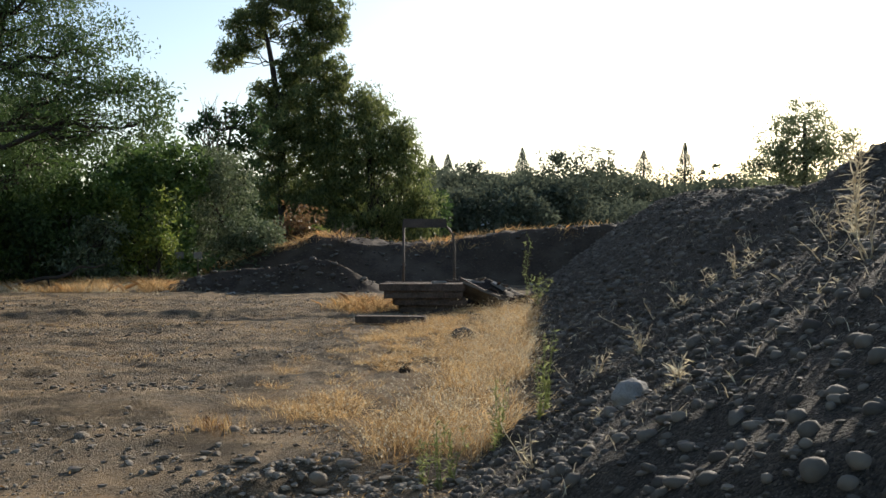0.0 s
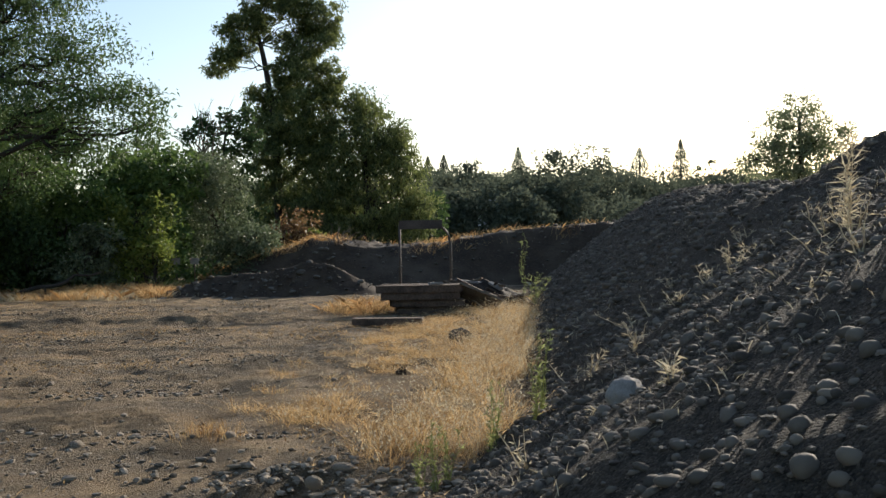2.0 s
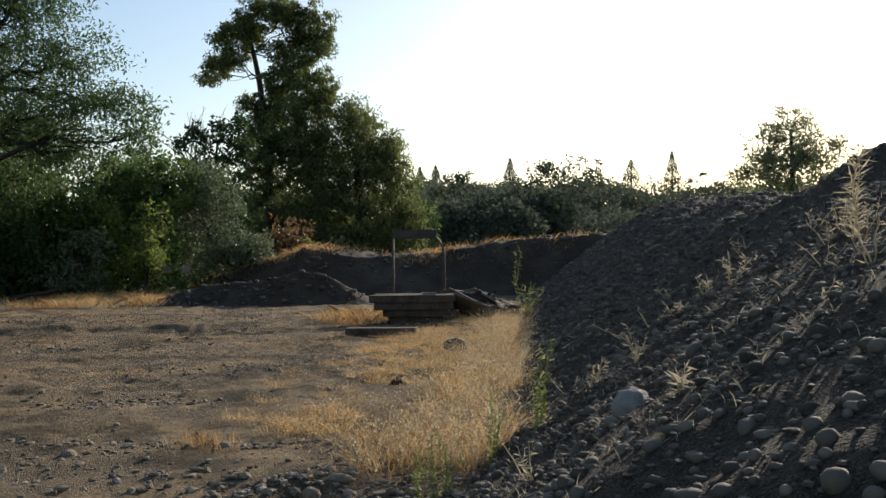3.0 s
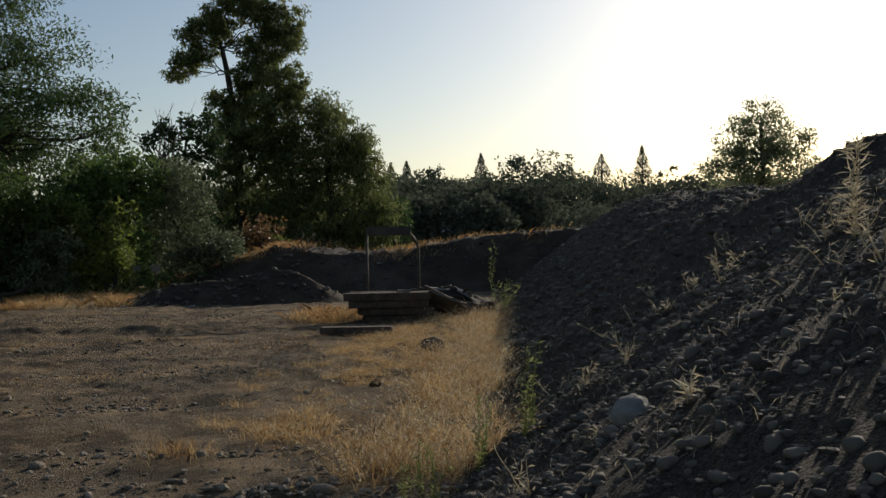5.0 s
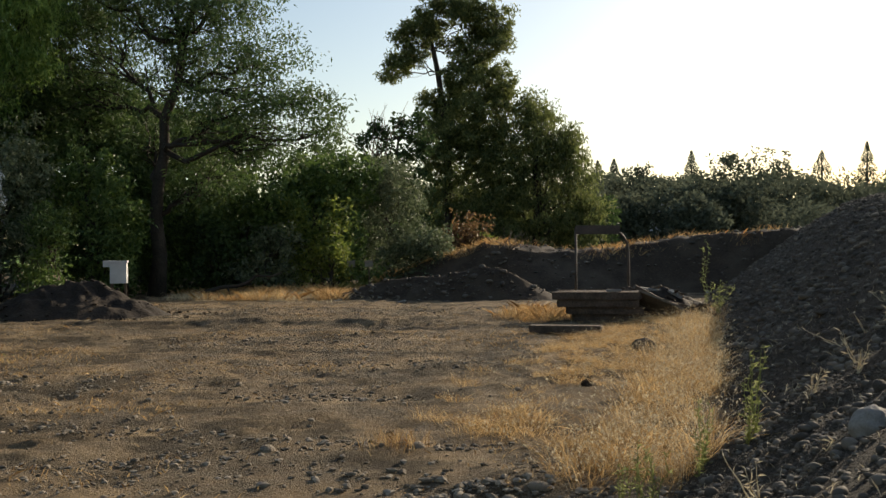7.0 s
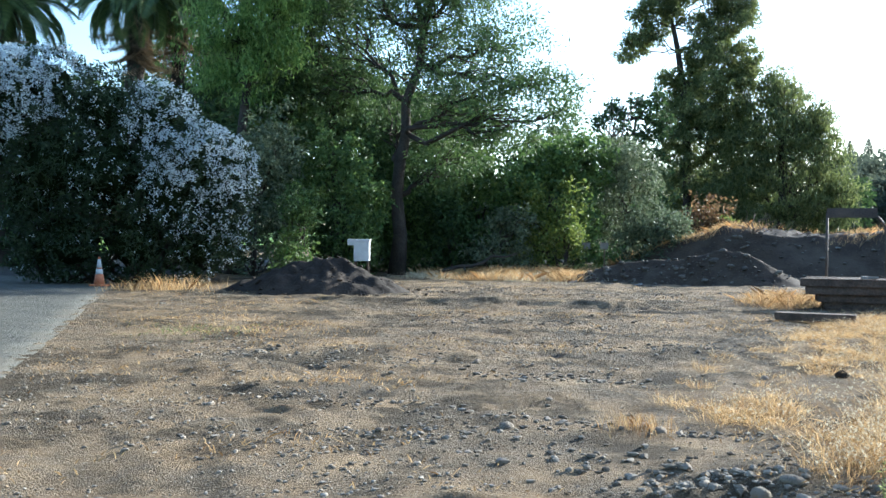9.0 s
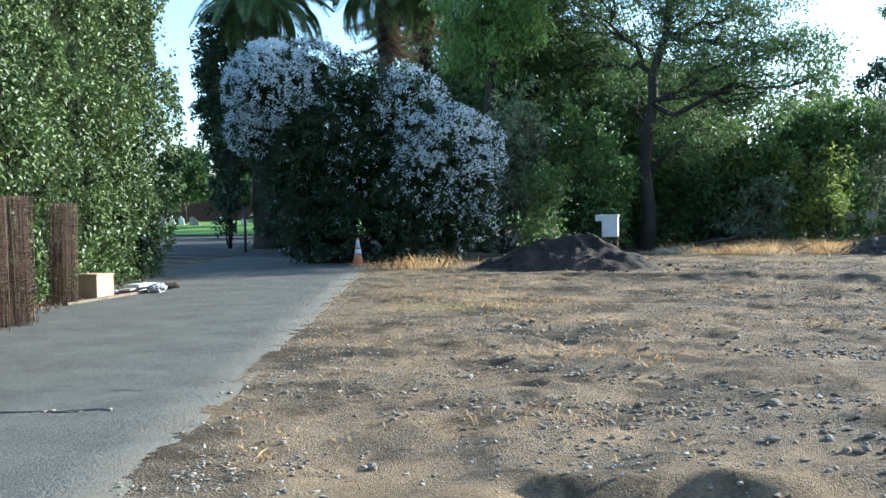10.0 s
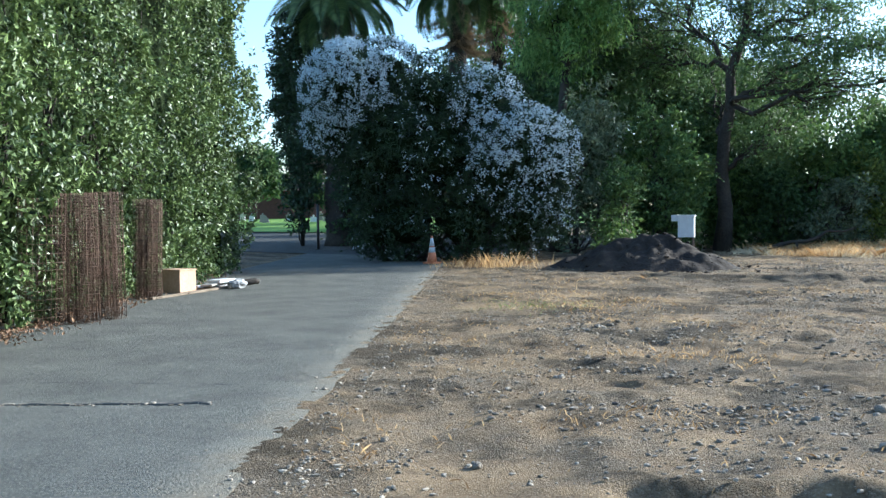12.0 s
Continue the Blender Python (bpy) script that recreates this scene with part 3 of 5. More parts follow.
# ---- trees and bushes ----
def tree(name, base, trunk_pts, trunk_r, blobs, n, leaf, size, label, category="tree", bark=M_BARK, per=28, sigma=0.3, shell=0.25, droop=0.0, twigs=14, gap=0.0, limb_r=0.07, jitter=0.09):
    """A tapered trunk, limbs to each mass of the crown, and a crown of many leaves. Places are from the base."""
    t = empty(name, *base)
    tb = Build()
    rr = [trunk_r * (1.25 if i == 0 else 1 - 0.62 * i / max(1, len(trunk_pts) - 1)) for i in range(len(trunk_pts))]
    tb.tube(trunk_pts, rr, 10)
    trunk = tb.ob("trunk", bark, t)
    tp = np.array(trunk_pts)
    for b in blobs[:22]:
        c = np.array(b[:3])
        j = int(np.argmin(np.linalg.norm(tp - (c - np.array([0, 0, b[5]])), axis=1)))
        lb = Build()
        path = limb_path(tp[j], c, 6, 0.25)
        lb.tube(path, [limb_r * (1 - 0.75 * s / 6) for s in range(7)], 6)
        for _ in range(twigs):
            d = unit(R.normal(0, 1, (1, 3)))[0]
            e = c + d * np.array(b[3:]) * R.uniform(0.7, 1.0)
            s = path[R.integers(2, 7)]
            lb.tube(limb_path(s, e, 4, 0.25), [limb_r * 0.3, limb_r * 0.24, limb_r * 0.18, limb_r * 0.12, limb_r * 0.06], 3)
        lb.ob("limb", bark, trunk)
    pos, _ = crown(blobs, n, per, sigma, shell, gap, jitter)
    leaves("crown", pos, size[0], size[1], leaf, t, droop)
    return tagged(t, label, category)


def blobset(n, cx, cy, cz, rx, ry, rz, r0, r1, flat=0.8):
    out = []
    for _ in range(n):
        d = unit(R.normal(0, 1, (1, 3)))[0] * R.uniform(0.35, 1.0)
        r = R.uniform(r0, r1)
        out.append((cx + d[0] * rx, cy + d[1] * ry, cz + d[2] * rz, r, r, r * flat))
    return out


def bush(name, x, y, w, d, h, leaf, n, size, label, lumps=9, per=24, sigma=0.16, lo=0.1, category="bush", lift=0.0):
    """A bush: several stems and a lumpy mass of leaves down to the ground."""
    b = [(0, 0, lift + (h - lift) * 0.45, w * 0.36, d * 0.36, (h - lift) * 0.45)]
    b.append((0, 0, lift + (h - lift) * 0.74, w * 0.27, d * 0.27, (h - lift) * 0.24))
    for _ in range(lumps):
        a = R.uniform(0, 6.28)
        z = R.uniform(lo, 0.8)
        k = math.sqrt(max(0.05, 1 - (z - 0.2) ** 2 * 1.2))
        r = R.uniform(0.17, 0.28)
        b.append((math.cos(a) * w * 0.34 * k, math.sin(a) * d * 0.34 * k, lift + (h - lift) * z, w * r, d * r, (h - lift) * r))
    return tree(name, (x, y, -0.05), [(0, 0, 0), (0.05, 0, 0.2 * h), (0.0, 0.1, 0.4 * h)], 0.07, b, int(n * 0.6), leaf, (size[0] * 1.24, size[1] * 1.24), label, category, per=per, sigma=sigma, twigs=5, limb_r=0.04)


# tall open-crowned eucalyptus
def set_back(ob, x, y, k=1.463):
    """Moves a tree farther off along its line of sight and enlarges it to match."""
    ob.matrix_basis = pose(k * x, 0.15 + k * (y - 0.15), 1.47 * (1 - k)) @ Matrix.Scale(k, 4)


# clumps of the crown: across, height, half width, half height
EUC_TOP = [(-2.01, 9.01, 0.43, 0.34), (-1.53, 9.50, 0.67, 0.53), (-0.93, 9.74, 0.48, 0.39), (-1.29, 10.58, 0.53, 0.53), (-0.69, 11.18, 0.67, 0.58), (0.27, 11.78, 0.82, 0.53), (-0.21, 10.70, 0.43, 0.34), (1.24, 11.66, 0.82, 0.63), (2.32, 11.42, 0.72, 0.58), (2.93, 10.70, 0.58, 0.53), (1.96, 10.70, 0.58, 0.43), (2.68, 9.98, 0.43, 0.34), (1.60, 9.74, 0.72, 0.48), (1.12, 10.34, 0.39, 0.29)]
EUC_LOW = [(1.48, 9.01, 0.82, 0.67), (2.44, 8.53, 0.87, 0.82), (1.00, 8.41, 0.58, 0.53), (-0.21, 7.93, 0.53, 0.39), (0.52, 7.57, 0.96, 0.58), (1.96, 7.45, 1.11, 0.67), (2.93, 7.81, 0.48, 0.67), (0.27, 6.60, 0.96, 0.72), (1.72, 6.36, 1.21, 0.77), (0.03, 5.40, 0.87, 0.87), (1.48, 5.04, 1.21, 0.96), (2.68, 6.00, 0.60, 0.96), (0.27, 3.83, 0.96, 1.08), (1.72, 3.35, 1.21, 1.08), (1.00, 2.27, 1.21, 0.72)]
EUC_MID = [(0.52, 10.29, 0.41, 0.36), (0.80, 9.42, 0.36, 0.43), (0.08, 11.11, 0.43, 0.39), (-0.57, 10.29, 0.29, 0.24), (0.64, 8.65, 0.39, 0.43)]
euc = [(x, 0.5 * math.sin(7 * x + 3 * z), z, r * 1.14, r * 1.2, v * 1.16) for x, z, r, v in EUC_TOP + EUC_LOW + EUC_MID]
set_back(tree("eucalyptus_tree", (-7.4, 44.6, 0), [(0.6, 0, 0), (0.55, 0, 3), (0.5, 0, 5.5), (0.32, 0, 7.5), (0.1, 0, 9.0), (-0.1, 0, 10.0), (-0.5, 0, 11.2)], 0.2, euc, 80000, L_EUC, (0.165, 0.06), "tall dark eucalyptus with an open clumped crown", per=50, sigma=0.125, droop=0.9, shell=0.42, jitter=0.2, limb_r=0.035, twigs=8), -7.4, 44.6)
fb = [(0, 0, 7.1, 1.0, 1, 0.8), (-0.8, 0, 6.3, 1.1, 1, 1.0), (0.7, 0, 6.2, 1.1, 1, 1.1), (1.4, 0, 5.3, 0.9, 1, 1.2), (0, 0, 5.2, 1.6, 1.4, 1.2), (-1.2, 0, 4.8, 1.2, 1.2, 1.2), (1.8, 0, 3.9, 1.0, 1, 1.4), (0.4, 0, 3.8, 1.8, 1.5, 1.4), (-1.3, 0, 3.2, 1.6, 1.4, 1.4), (2.2, 0, 2.6, 0.9, 1, 1.3), (0.6, 0, 2.2, 1.9, 1.6, 1.3), (-1.2, 0, 1.8, 1.5, 1.4, 1.0)]
set_back(tree("willowy_tree", (-3.1, 44.2, 0), [(0, 0, 0), (0.1, 0, 2.5), (0, 0, 5), (0, 0, 7)], 0.25, fb, 42000, L_EUC, (0.18, 0.06), "rounded dark tree with drooping foliage", per=60, sigma=0.2, droop=1.4, shell=0.3, jitter=0.16), -3.1, 44.2)
# big feathery tree that leans over the yard
lo = [(1.0, 0, 8.3, 2.3, 2, 1.0), (3.2, 0, 7.2, 1.9, 1.7, 0.7), (4.6, -0.3, 5.9, 1.5, 1.5, 0.55), (5.4, -0.5, 5.0, 0.9, 1.2, 0.5), (2.6, 0, 5.8, 1.8, 1.6, 0.7), (-1.5, 0, 8.2, 2.0, 2, 1.1), (-2.6, 0.4, 6.6, 1.6, 1.8, 1.0), (0.6, 0.4, 6.8, 1.8, 1.8, 0.9), (3.6, 0, 4.6, 1.2, 1.3, 0.6), (-0.5, 1.0, 5.2, 1.6, 1.5, 0.9), (2.2, 0, 9.4, 2.1, 2, 0.8), (0, 0, 10.3, 2.2, 2, 1.0), (-2.5, 0, 9.8, 2.0, 2, 1.0), (1.5, 0.6, 3.8, 1.5, 1.4, 0.8)]
tree("locust_tree", (-14.3, 31.6, 0), [(0, 0, 0), (0.12, 0, 1.3), (-0.02, 0, 2.5), (0.05, 0.05, 3.5), (0.3, 0, 4.6), (0.28, 0, 5.6), (0.75, 0.05, 6.8), (0.9, 0, 8.0), (1.4, 0, 9.4)], 0.25, [(x, y, z, r, q, w * 1.35) for x, y, z, r, q, w in lo], 48000, L_LOCUST, (0.15, 0.056), "feathery green locust tree with dark spreading limbs", per=34, sigma=0.24, droop=0.35, shell=0.42, twigs=16, limb_r=0.1, gap=0.2, jitter=0.16)
t2 = [(0, 0, 8.2, 1.7, 1.7, 1.2), (-1.2, 0, 7.0, 1.5, 1.5, 1.1), (1.0, 0, 6.6, 1.4, 1.4, 0.9), (-0.5, 0, 9.6, 2, 2, 1.2), (0.3, 0, 5.0, 1.6, 1.5, 1.0)]
tree("locust_tree", (-17.6, 32.8, 0), [(0.6, 0, 0), (0.5, 0, 3), (0.2, 0, 5.5), (-0.6, 0, 8.5)], 0.26, t2, 13000, L_LOCUST, (0.19, 0.07), "dark-trunked locust tree behind the bushes", per=36, sigma=0.34, droop=0.3, limb_r=0.09)
t3 = [(0, 0, 7.6, 1.3, 1.2, 1.4), (-0.9, 0, 8.4, 1.4, 1.3, 1.2), (1.0, 0, 8.6, 1.3, 1.3, 1.2), (0.1, 0, 6.5, 0.8, 0.8, 0.8), (-1.3, 0, 7.0, 0.9, 0.9, 0.9), (0.9, 0, 7.2, 0.9, 0.9, 0.9), (0.2, 0, 9.8, 1.8, 1.6, 1.0)]
tree("pepper_tree", (-18.5, 29.2, 0), [(-0.5, 0, 0), (-0.4, 0, 3), (0, 0, 6), (0, 0, 9)], 0.22, t3, 17000, L_BRIGHT, (0.2, 0.06), "bright green drooping tree over the flowering bush", per=70, sigma=0.26, droop=1.6, jitter=0.2)
# bushes along the back of the yard
B = [(-10.4, 36.5, 4.8, 3.6, 5.2, L_MID, 20000, (0.15, 0.09), "dense dark green vine-covered bush", "bush"), (-12.6, 34.6, 4.4, 3.0, 4.6, L_MID, 18000, (0.15, 0.09), "dense dark green shrub under the trees", "bush"),
     (-10.0, 34.4, 3.2, 1.8, 3.3, L_YELLOW, 5200, (0.13, 0.07), "sunlit fresh green shrub at the thicket edge", "bush"), (-9.3, 33.9, 1.2, 1.0, 2.6, L_YELLOW, 1600, (0.13, 0.07), "sparse yellow-green shrub at the thicket edge", "bush"), (-11.3, 33.2, 2.6, 2.0, 2.5, L_OLIVE, 5000, (0.13, 0.06), "dusty grey-green shrub in the thicket", "bush"),
     (-8.2, 38.2, 3.0, 2.8, 5.2, L_OLIVE, 15000, (0.13, 0.05), "tall silvery olive-green bush", "bush"), (-6.9, 37.2, 2.3, 2.0, 2.6, L_OLIVE, 6500, (0.13, 0.05), "rounded silvery grey-green bush", "bush"),
     (-5.6, 40.2, 1.9, 1.4, 3.0, L_RED, 4600, (0.14, 0.07), "shrub with reddish drying leaves", "bush"), (-5.0, 40.4, 1.3, 1.2, 2.1, L_YELLOW, 3000, (0.14, 0.07), "small low yellowing shrub", "bush"),
     (-12.2, 43.5, 6.6, 3.0, 6.4, L_DARK, 18000, (0.17, 0.1), "broad dark hedge of vines behind the bushes", "bush"), 
     (-15.6, 29.8, 3.4, 2.6, 4.8, L_MID, 13000, (0.14, 0.07), "dark green thicket behind the soil heap", "bush"), (-17.6, 28.2, 3.2, 2.6, 5.2, L_OLIVE, 13000, (0.13, 0.06), "tall grey-green thicket beside the flowering bush", "bush"),
     (-14.9, 33.4, 3.2, 2.0, 3.0, L_MID, 9000, (0.14, 0.07), "dark green shrub at the foot of the locust tree", "bush"), (-13.0, 33.2, 2.6, 1.8, 2.7, L_DARK, 7000, (0.14, 0.07), "low dark shrub under the locust tree", "bush"), (-14.7, 25.9, 1.2, 1.2, 2.9, L_MID, 4200, (0.11, 0.045), "yellow-green shrub beside the flowering bush", "bush"), (-16.3, 33.6, 4.2, 2.5, 5.8, L_DARK, 12000, (0.16, 0.09), "dark tall thicket under the trees", "bush"), (-21.5, 31.0, 4.5, 3.0, 6.3, L_DARK, 11000, (0.16, 0.09), "dark foliage behind the flowering bush", "bush")]
for x, y, w, d, h, lf, n, sz, lab, cat in B:
    bush("shrub" if cat == "bush" else "small_tree", x, y, w, d, h, lf, n, sz, lab, category=cat)
# The last four stand hidden, added only to shade the far asphalt.
for x, y, h, w, lf in ((-17.6, 38.5, 7.6, 6.0, L_LOCUST), (-14.6, 36.6, 6.6, 5.0, L_LOCUST), (-21.5, 36.5, 10.5, 6.5, L_DARK), (-26.0, 37.5, 10.0, 6.0, L_DARK), (-19.4, 33.5, 9.0, 5.0, L_LOCUST), (-29.0, 44.0, 11.0, 8.0, L_DARK), (-37.0, 50.0, 9.5, 9.0, L_DARK), (-24.0, 50.0, 11.0, 8.0, L_DARK), (-45.0, 59.0, 10.0, 9.0, L_DARK)):
    bl = blobset(10, 0, 0, h * 0.68, w * 0.32, w * 0.3, h * 0.26, w * 0.16, w * 0.26) + blobset(5, 0, 0, h * 0.3, w * 0.3, w * 0.25, h * 0.15, w * 0.18, w * 0.26)
    tree("shade_tree", (x, y, 0), [(0, 0, 0), (0.1, 0, h * 0.3), (0, 0.1, h * 0.6), (0.1, 0, h * 0.85)], 0.2, bl, 9500, lf, (0.25, 0.125), "dense dark green tree in the thicket, or added unseen behind it to cast shade", per=30, sigma=0.3, shell=0.3, droop=0.4)
sp = [(-1.2, 0, 5.9, 0.4, 0.5, 0.35), (-0.7, 0.2, 6.5, 0.3, 0.4, 0.3), (-0.2, 0, 6.0, 0.5, 0.5, 0.4), (0.3, 0.2, 6.7, 0.45, 0.4, 0.4), (0.8, 0, 6.2, 0.55, 0.5, 0.45), (1.2, 0, 6.8, 0.4, 0.4, 0.35), (1.4, 0, 5.7, 0.5, 0.5, 0.5), (0.3, 0, 5.3, 0.8, 0.7, 0.5), (-0.8, 0, 5.0, 0.8, 0.7, 0.5), (0.4, 0, 4.2, 1.2, 0.9, 0.8), (0.2, 0, 2.6, 1.3, 1.0, 1.2)]
set_back(tree("small_tree", (-8.8, 42.3, 0), [(0, 0, 0), (0.1, 0, 2), (0, 0, 4), (0.2, 0, 6)], 0.12, sp, 4200, L_DARK, (0.2, 0.12), "dark broad-leaved small tree with an open crown", per=12, sigma=0.14, shell=0.4, twigs=9, limb_r=0.04, droop=0.4), -8.8, 42.3, 1.3)
tb = Build()
tw = empty("dead_tree")
set_back(tw, -9.4, 42.4, 1.3)
tb.tube([(0, 0, 0), (0, 0, 3), (-0.1, 0, 5.5)], [0.1, 0.08, 0.05], 6)
for _ in range(18):
    a = (R.normal(0, 0.2), R.normal(0, 0.2), R.uniform(3.5, 5.5))
    tb.tube(limb_path(a, (a[0] + R.normal(0, 0.7), R.normal(0, 0.4), R.uniform(6.4, 7.7)), 5, 0.3), [0.035, 0.03, 0.024, 0.018, 0.012, 0.006], 4)
tb.ob("branch", M_TWIG, tw)
tagged(tw, "bare dead tree with thin grey twigs", "tree")

# white-flowering oleander, two great rounded masses
ol = empty("oleander_bush", -18.55, 22.15, 0)
axr = np.array([0.777, 0.63, 0.0])
axd = np.array([-0.63, 0.777, 0.0])
def obl(a, b, z, r, rz):
    p = axr * (a * 1.08 if a < 0 else a * 1.2) + axd * b
    return (p[0], p[1], z * 1.12, r * 1.12, r * 1.0, rz * 1.12)
OB = [obl(-2.0, 0.6, 4.25, 1.2, 1.15), obl(-2.3, 0.8, 3.4, 0.95, 0.9), obl(-1.1, 0.8, 4.65, 1.0, 0.85), obl(0.2, 0.6, 4.1, 1.2, 0.95), obl(1.2, 0.4, 3.75, 1.1, 1.0), obl(1.9, 0.1, 2.75, 1.35, 1.1), obl(2.35, 0.2, 1.9, 1.1, 1.1), obl(1.5, -0.1, 2.1, 1.1, 1.2),
      obl(0.2, 0.5, 2.6, 1.5, 1.5), obl(-1.0, 0.6, 2.7, 1.4, 1.4), obl(2.1, 0.2, 0.95, 1.0, 0.9), obl(0.8, 0.3, 1.0, 1.3, 1.0), obl(-0.6, 0.6, 1.0, 1.3, 1.0), obl(-1.5, 0.9, 2.0, 1.0, 1.2), obl(-1.2, 0.9, 0.8, 0.8, 0.8), obl(2.65, 0.3, 2.5, 0.95, 1.1), obl(2.6, 0.3, 1.3, 0.85, 0.9)]
pos, cl = crown(OB, 46000, 24, 0.13, 0.12, jitter=0.05)
ol_crown = leaves("crown", pos, 0.155, 0.052, L_OLEANDER, ol, 0.0)
ob_ = Build()
for k in range(22):
    a = axr * R.uniform(-1.2, 2.0) + axd * R.uniform(0.2, 1.2)
    b = OB[R.integers(len(OB))]
    ob_.tube(limb_path((a[0], a[1], 0), b[:3], 6, 0.15), [0.045, 0.04, 0.035, 0.03, 0.025, 0.02, 0.012], 5)
ob_.ob("stem", M_BARK, ol)
# Dark shell inside each mass, painting the deep shade behind the blossom.
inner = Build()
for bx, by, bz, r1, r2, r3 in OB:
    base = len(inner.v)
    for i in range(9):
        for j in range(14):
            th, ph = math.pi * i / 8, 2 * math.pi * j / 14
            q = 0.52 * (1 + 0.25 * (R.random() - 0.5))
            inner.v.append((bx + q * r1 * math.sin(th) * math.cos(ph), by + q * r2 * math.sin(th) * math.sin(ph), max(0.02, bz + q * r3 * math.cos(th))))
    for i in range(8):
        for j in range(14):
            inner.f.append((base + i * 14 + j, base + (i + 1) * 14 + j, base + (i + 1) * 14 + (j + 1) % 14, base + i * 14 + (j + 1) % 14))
inner.ob("shade_core", L_SHADED, ol, smooth=False)
c = np.array(OB)
nf = 8600
k = R.choice(np.array([0, 1, 2, 3, 4, 5, 6, 7, 8, 10, 15, 16]), nf, p=np.array([0.24, 0.11, 0.06, 0.015, 0.1, 0.21, 0.06, 0.06, 0.015, 0.01, 0.09, 0.03]))
d = R.normal(0, 1, (nf, 3))
d[:, 2] += 0.45
d -= axd * 0.8
d = unit(d)
fl = c[k, :3] + d * c[k, 3:] * R.uniform(0.97, 1.08, (nf, 1))
inside = np.zeros(nf)
for o in c:
    inside += ((((fl - o[:3]) / o[3:]) ** 2).sum(1) < 0.8)
fl = fl[(inside == 0) & (vnoise(fl[:, 0] * 1.0 + fl[:, 1], fl[:, 2] * 1.2, 0.25) > 0.27)]
fl = np.repeat(fl, 6, 0) + np.clip(R.normal(0, 0.034, (len(fl) * 6, 3)), -0.06, 0.06)
stray = pos[R.choice(len(pos), 900)]
fl = np.concatenate([fl, np.repeat(stray, 4, 0) + R.normal(0, 0.03, (3600, 3))])
leaves("blossom", fl, 0.052, 0.043, M_FLOWER, ol_crown, 0.0, 0.3, label="clusters of white blossom")
tagged(ol, "huge rounded oleander covered in white blossom", "flowering bush")

# tall clipped hedge beside the drive
H0, H1 = np.array([-8.6, 2.6]), np.array([-20.1, 16.3])
HD = (H1 - H0) / np.linalg.norm(H1 - H0)
HN = np.array([HD[1], -HD[0]])
HL = float(np.linalg.norm(H1 - H0))
hedge = empty("hedge", H0[0], H0[1], 0)
n = 115000
u = R.uniform(0, HL, n)
z = R.uniform(0.05, 7.0, n)
keep = 0.65 * vnoise(u, z * 0.9, 0.36) + 0.35 * vnoise(u + 9, z, 0.17) > R.uniform(0.32, 0.52, n)
u, z = u[keep], z[keep]
n = len(u)
face = 1.0 * (fnoise(u, z * 0.7, 1.5) - 0.5) + 0.7 * (vnoise(u, z, 0.5) - 0.5)
w = 0.6 * np.clip((u - 11.5) / 5.5, 0, 1) - 0.25 + 0.5 * np.clip((z - 0.6) / 1.5, 0, 1) + face - np.abs(R.normal(0, 0.13, n)) + 0.25 * np.exp(-z / 0.5) * (vnoise(u, 0 * u, 0.9) - 0.3)
hp = np.stack([HD[0] * u + HN[0] * w, HD[1] * u + HN[1] * w, z], 1)
n2 = 34000
w2 = -R.uniform(0.2, 3.2, n2)
z2 = R.uniform(0.05, 7.0, n2)
u2 = HL + 0.5 + 0.7 * (fnoise(w2, z2 * 0.6, 1.3) - 0.5) - np.abs(R.normal(0, 0.16, n2)) - 0.12 * (w2 + 1.6) ** 2
w2 = w2 + 0.6
hp2 = np.stack([HD[0] * u2 + HN[0] * w2, HD[1] * u2 + HN[1] * w2, z2], 1)
hp = np.concatenate([hp, hp2])
leaves("foliage", hp, 0.098, 0.058, L_HEDGE, hedge, 0.1, 0.5)
hb = Build()
for _ in range(120):
    uu = R.uniform(0.2, HL - 0.4)
    p = HD * uu + HN * -0.75
    q = HD * (uu + R.normal(0, 0.4)) + HN * -0.5
    hb.tube(limb_path((p[0], p[1], 0), (q[0], q[1], R.uniform(1.5, 6)), 5, 0.15), [0.03, 0.026, 0.022, 0.018, 0.013, 0.008], 4)
hb.ob("stem", M_BARK, hedge)
# Near-black backing sheets that paint the shade in the hedge's gaps.
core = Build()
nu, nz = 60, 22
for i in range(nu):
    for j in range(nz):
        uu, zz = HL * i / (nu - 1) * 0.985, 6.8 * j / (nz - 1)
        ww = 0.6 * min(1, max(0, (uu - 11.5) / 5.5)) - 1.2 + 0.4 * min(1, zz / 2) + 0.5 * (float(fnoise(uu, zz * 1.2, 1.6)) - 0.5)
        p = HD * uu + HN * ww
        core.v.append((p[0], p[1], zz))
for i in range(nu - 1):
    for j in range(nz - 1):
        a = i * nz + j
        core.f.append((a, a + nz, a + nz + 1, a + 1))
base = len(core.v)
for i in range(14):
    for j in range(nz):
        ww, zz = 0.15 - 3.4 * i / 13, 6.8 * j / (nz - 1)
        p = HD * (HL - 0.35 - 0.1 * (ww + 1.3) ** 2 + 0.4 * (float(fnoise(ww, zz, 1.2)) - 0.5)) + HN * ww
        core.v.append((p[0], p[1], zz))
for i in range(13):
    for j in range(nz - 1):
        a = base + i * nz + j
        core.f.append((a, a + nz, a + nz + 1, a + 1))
core.ob("shade_core", L_SHADED, hedge)
tagged(hedge, "tall dense glossy green hedge beside the drive", "hedge")


